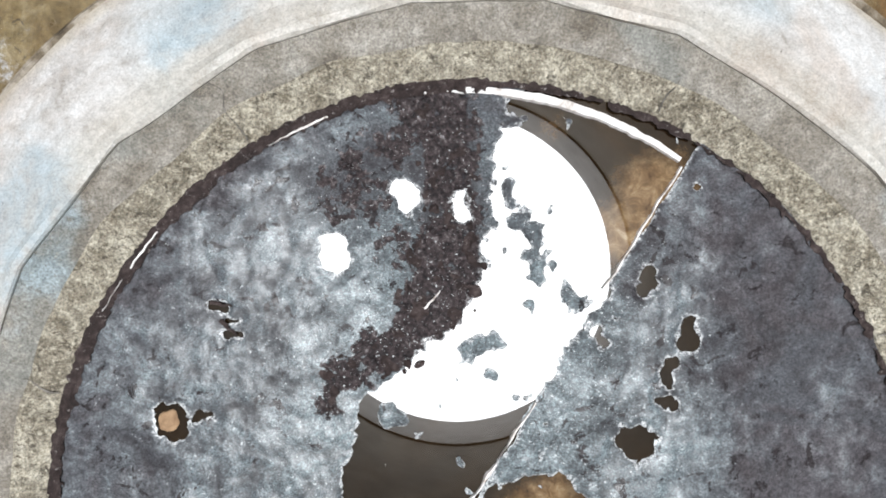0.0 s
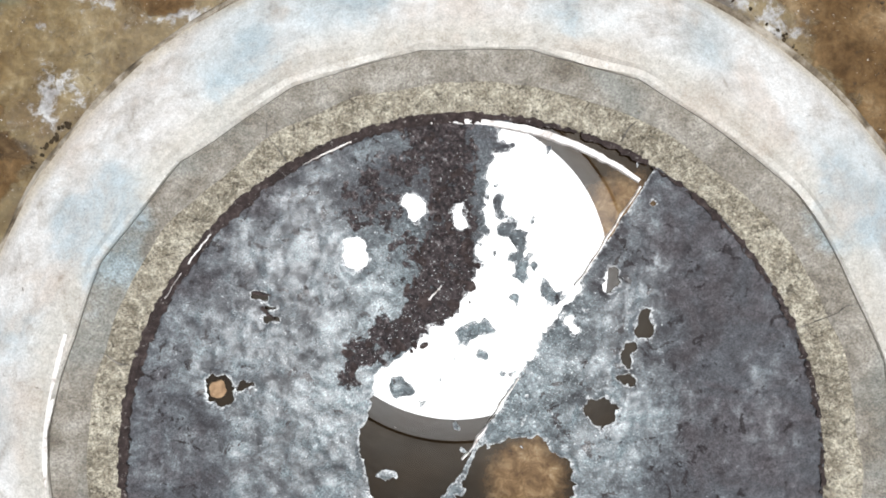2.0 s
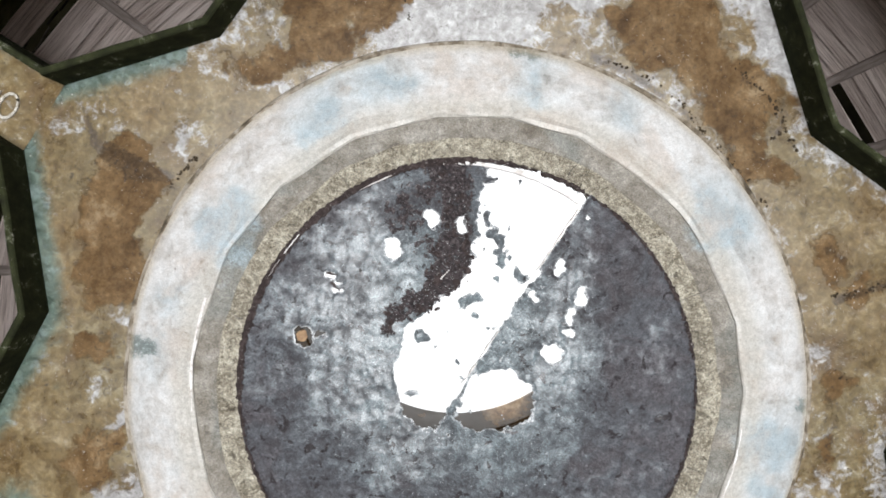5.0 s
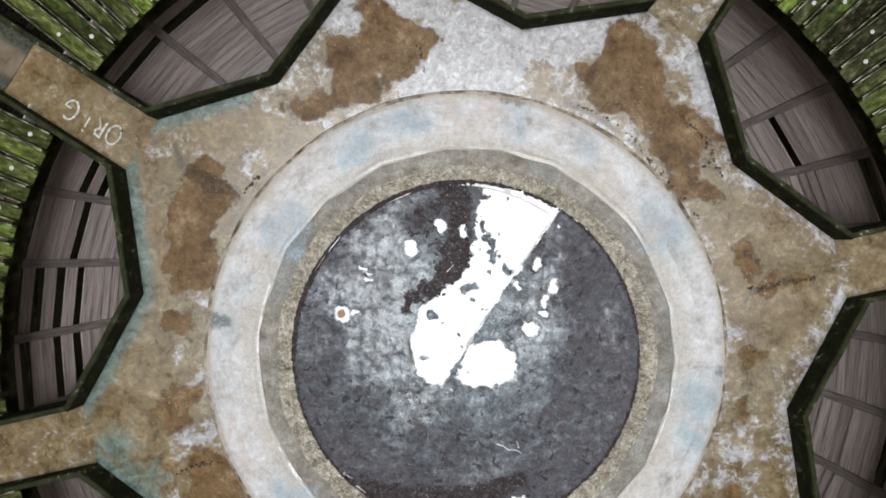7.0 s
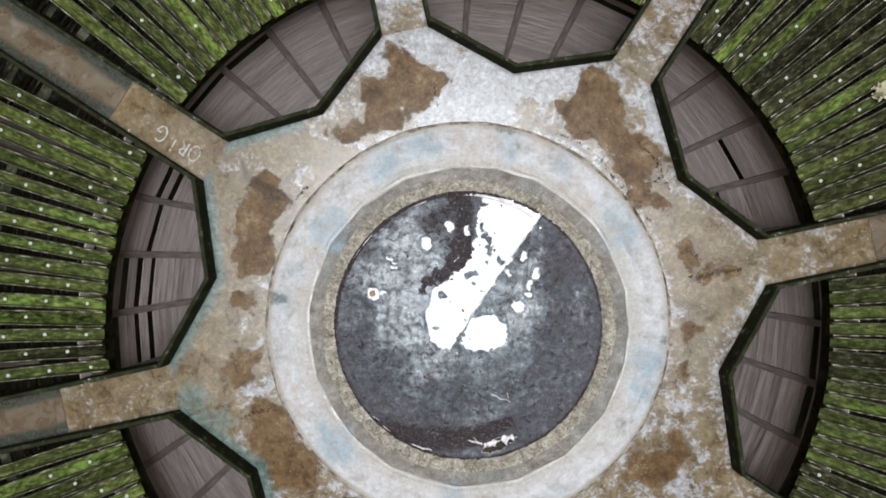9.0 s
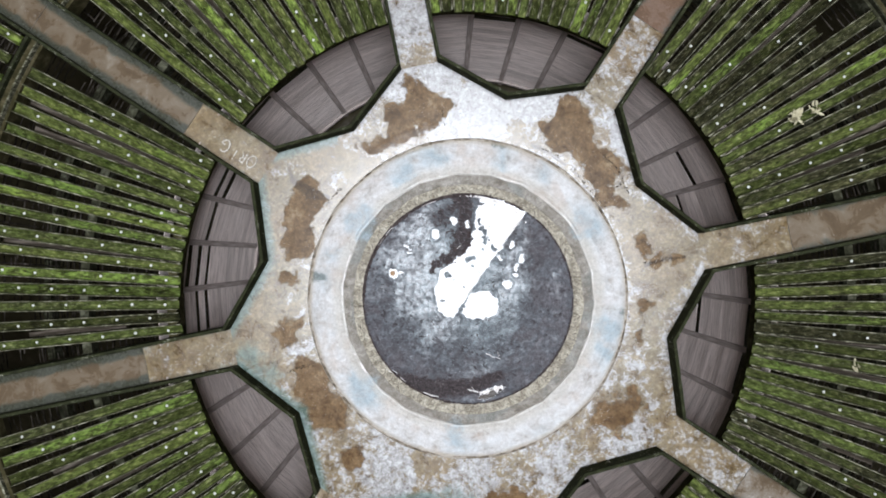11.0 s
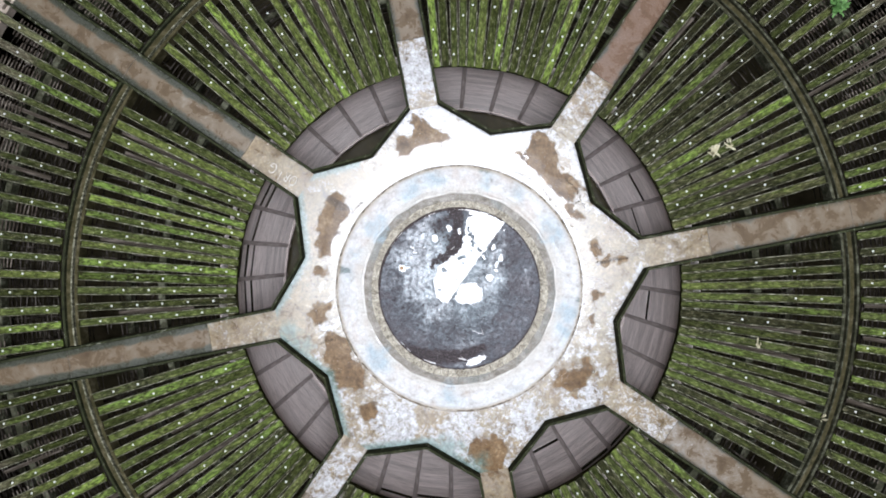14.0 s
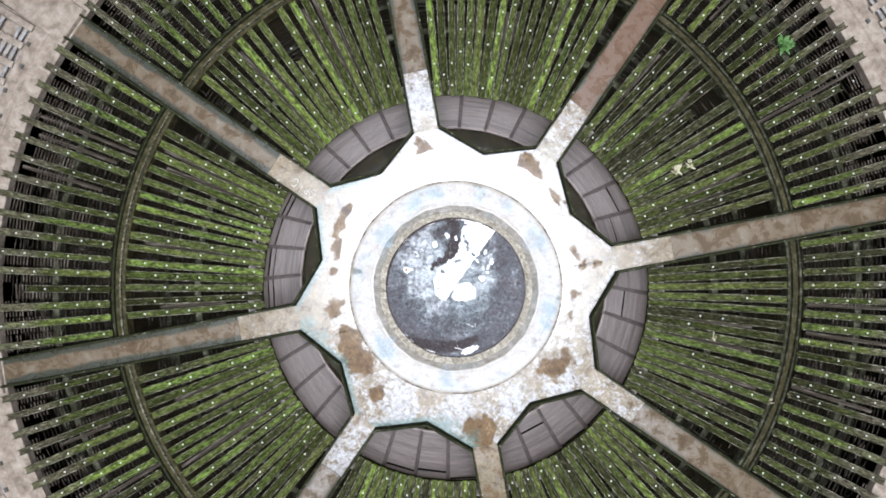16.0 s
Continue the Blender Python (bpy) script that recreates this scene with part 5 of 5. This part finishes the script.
for letter, x, y, size in (("O", -4.4, 2.92, 0.26), ("R", -4.6, 3.02, 0.22), ("i", -4.79, 3.08, 0.22), ("G", -4.94, 3.26, 0.27)):
    place = pose(x, y, 0, 0, 0, 147)
    verts, faces = [], []
    for stroke in STROKES[letter]:
        for p, q in zip(stroke, stroke[1:]):
            p, q = (Vector((0.8 * size * (c[0] - 0.4), size * (c[1] - 0.5), 0.0)) for c in (p, q))
            out = (q - p).normalized() * 0.006
            side = Vector((-out.y, out.x, 0)) * random.uniform(1.8, 2.6)
            k = len(verts)
            verts += [place @ (c + e + Vector((0, 0, h))) for h in (0.004, 0.018 + 0.0015 * (len(verts) // 8 % 3)) for c, e in ((p - out, -side), (q + out, -side), (q + out, side), (p - out, side))]
            faces += [(k + 4, k + 5, k + 6, k + 7), (k, k + 1, k + 5, k + 4), (k + 1, k + 2, k + 6, k + 5), (k + 2, k + 3, k + 7, k + 6), (k + 3, k, k + 4, k + 7)]
    mesh_object("letter", verts, faces, CHALK, chalk)

# ---- dark studs on the outer ledge ----
stud = box_mesh("stud", (0.09, 0.14, 0.08), TAR, 0.008, 0.004)
studs = thing("ledge_studs", "rows of small dark concrete studs on the ledge", "studs")
for i in range(120):
    shared_part("stud", stud, studs, turned(3.0 * i + random.uniform(-0.2, 0.2), 15.05 if i % 2 else 15.2, 0.09))

# ---- pale covers beyond the ledge, over wooden laths, and a slab where each channel ends ----
for bay in BAYS:
    v, f = revolve([(15.32, -0.4), (15.32, -0.2), (17.1, -0.2), (17.1, -0.4)], 40, 0.01, bay, bay - 20.2, bay + 20.2)
    tagged(mesh_object("outer_floor", v, f, LEDGE), "dusty concrete floor under the cover strips", "floor", kind="structure")
apron = box_mesh("end_slab", (2.7, 1.25, 0.16), LEDGE, 0.02, 0.01)
for a in ARMS:
    tagged(new("end_slab", apron), "tan concrete slab where the channel ends", "slab", "end slabs").matrix_basis = turned(a, 15.61, 0.1)
cover = box_mesh("outer_cover", (1.75, 0.2, 0.07), LEDGE, 0.01, 0.006)
for i in range(160):
    a = 2.25 * i + random.uniform(-0.15, 0.15)
    if min(abs((a - b + 180) % 360 - 180) for b in ARMS) > 2.2:
        tagged(new("outer_cover", cover), "pale dry concrete cover strip beyond the ledge", "cover strip", "outer cover strips").matrix_basis = turned(a, 16.2, 0.06) @ pose(0, 0, 0, 0, 0, random.uniform(-0.5, 0.5))
verts, faces = [], []
for bay in BAYS:
    for k in range(9):
        r = 15.4 + 0.2 * k
        for i in range(17):
            if random.random() < 0.72:
                add_box(turned(bay + 2.25 * (i - 8) + random.uniform(-0.2, 0.2), r, -0.06 + random.uniform(-0.02, 0.0)) @ pose(0, 0, 0, 0, 0, random.uniform(-3, 3)), random.uniform(0.04, 0.1), 0.66, 0.03)
tagged(mesh_object("outer_laths", verts, faces, PALELATH), "pale dry wooden laths between the cover strips", "laths", kind="stuff")

# ---- dark crumbs of peat left along the edges of the mud ----
CRUMB_LINES = [[(1.56, 3.11), (1.75, 3.03), (1.99, 2.9), (2.11, 2.8), (2.29, 2.63), (2.37, 2.5), (2.49, 2.31), (2.66, 2.15), (2.78, 2.0), (2.86, 1.86), (3.07, 1.58)],
               [(2.83, 3.0), (2.95, 2.85), (3.1, 2.71), (3.22, 2.55), (3.29, 2.35), (3.15, 2.25)], [(3.3, 2.3), (3.38, 2.15), (3.46, 2.05)], [(3.62, 0.68), (3.97, 0.73), (4.32, 0.77), (4.56, 0.8)],
               [(3.59, -0.04), (3.8, -0.17)], [(-0.46, 3.95), (-0.4, 3.7), (-0.42, 3.4)], [(-2.58, 2.35), (-2.72, 2.2), (-2.86, 2.05)], [(-3.2, -1.3), (-3.55, -1.35), (-3.75, -1.45)]]
random.seed(21)
bm = bmesh.new()
for line in CRUMB_LINES:
    for (ax, ay), (bx, by) in zip(line, line[1:]):
        n = max(2, int(math.hypot(bx - ax, by - ay) / 0.011))
        for i in range(n):
            if random.random() < 0.45 + 0.9 * noise.noise((ax + i * 0.06, by, 2.0)):
                u, r = (i + random.random()) / n, random.choice((0.005, 0.007, 0.01, 0.015))
                at = Vector((ax + u * (bx - ax) + random.gauss(0, 0.016), ay + u * (by - ay) + random.gauss(0, 0.016), 0.002))
                m = Matrix.Translation(at) @ Matrix.Rotation(random.uniform(0, 6.28), 4, "Z") @ Matrix.Diagonal((r * random.uniform(0.8, 1.8), r, r * 0.45, 1))
                bmesh.ops.create_icosphere(bm, subdivisions=1, radius=1, matrix=m)
me = bpy.data.meshes.new("peat_crumbs")
bm.to_mesh(me)
bm.free()
me.materials.append(CRUMB)
tagged(new("peat_crumbs", me), "dark crumbs of peat along the mud's edge", "crumbs", kind="stuff")

# ---- small litter ----
def twig(label, p, q, r, mat, z):
    p, q = Vector((*p, z)), Vector((*q, z))
    bm = bmesh.new()
    rings, side = [], Vector((-(q - p).y, (q - p).x, 0)).normalized()
    for i in range(9):
        u = i / 8
        c = p + (q - p) * u + side * 0.06 * (q - p).length * noise.noise((u * 3, p.x, p.y)) * 2
        w = r * (1 - 0.6 * u)
        rings.append([bm.verts.new(c + side * w * math.cos(a) + Vector((0, 0, w + w * math.sin(a)))) for a in (0, 1.26, 2.51, 3.77, 5.03)])
    for a, b in zip(rings, rings[1:]):
        for k in range(5):
            bm.faces.new((a[k], a[(k + 1) % 5], b[(k + 1) % 5], b[k]))
    bm.faces.new(rings[0])
    bm.faces.new(list(reversed(rings[-1])))
    bmesh.ops.recalc_face_normals(bm, faces=bm.faces)
    me = bpy.data.meshes.new("twig")
    bm.to_mesh(me)
    bm.free()
    me.materials.append(mat)
    return tagged(new("twig", me), label, "twig", "twigs")


twig("thin pale twig lying on the scum", (0.33, -1.05), (0.63, -1.16), 0.008, LIME, WATER_Z + 0.02)
twig("thin pale twig lying on the scum", (0.6, -1.1), (0.57, -1.02), 0.007, LIME, WATER_Z + 0.02)
twig("short white splinter on the dark crust", (-0.2, 1.05), (-0.12, 1.13), 0.007, LIME, WATER_Z + 0.04)
twig("short dark crumb of peat lying on the scum", (-1.24, 1.15), (-1.14, 1.12), 0.012, DEBRIS, WATER_Z + 0.012)
twig("short dark crumb of peat lying on the scum", (-1.2, 1.06), (-1.13, 0.98), 0.012, DEBRIS, WATER_Z + 0.012)


def lime_line(p, q, w):
    """A thin crust of lime on the water along a straight line, swelling and thinning."""
    p, q = Vector(p), Vector(q)
    side = Vector((-(q - p).y, (q - p).x)).normalized()
    n, verts, faces = 60, [], []
    for i in range(n + 1):
        c = p + (q - p) * (i / n) + side * 0.014 * noise.noise((i * 0.09, 3.0, 0.0))
        h = max(0.001, w * (0.55 + 1.1 * noise.noise((i * 0.13, 9.0 + p.x, 0.0)) + 0.4 * noise.noise((i * 0.6, 2.0, 0.0))))
        verts += [(*(c - side * h), WATER_Z + 0.002), (*(c - side * h * 0.5), WATER_Z + 0.018), (*(c + side * h * 0.5), WATER_Z + 0.018), (*(c + side * h), WATER_Z + 0.002)]
    for i in range(n):
        for k in range(3):
            faces.append((4 * i + k, 4 * i + 4 + k, 4 * i + 5 + k, 4 * i + k + 1))
    return tagged(mesh_object("lime_line", verts, faces, LIME), "thin white lime crust along the open water", "lime crust")


lime_line((1.1, 1.65), (0.68, 1.08), 0.012)
lime_line((0.31, 0.55), (-0.05, 0.08), 0.011)
lime_line((-0.04, -1.76), (0.17, -1.82), 0.028)
lime_line((0.2, -1.84), (0.66, -1.72), 0.075)
lime_line((0.02, -1.67), (0.09, -1.8), 0.014)
lime_line((-0.81, -1.86), (-0.62, -1.9), 0.012)
lime_line((-1.66, -1.32), (-1.52, -1.42), 0.012)
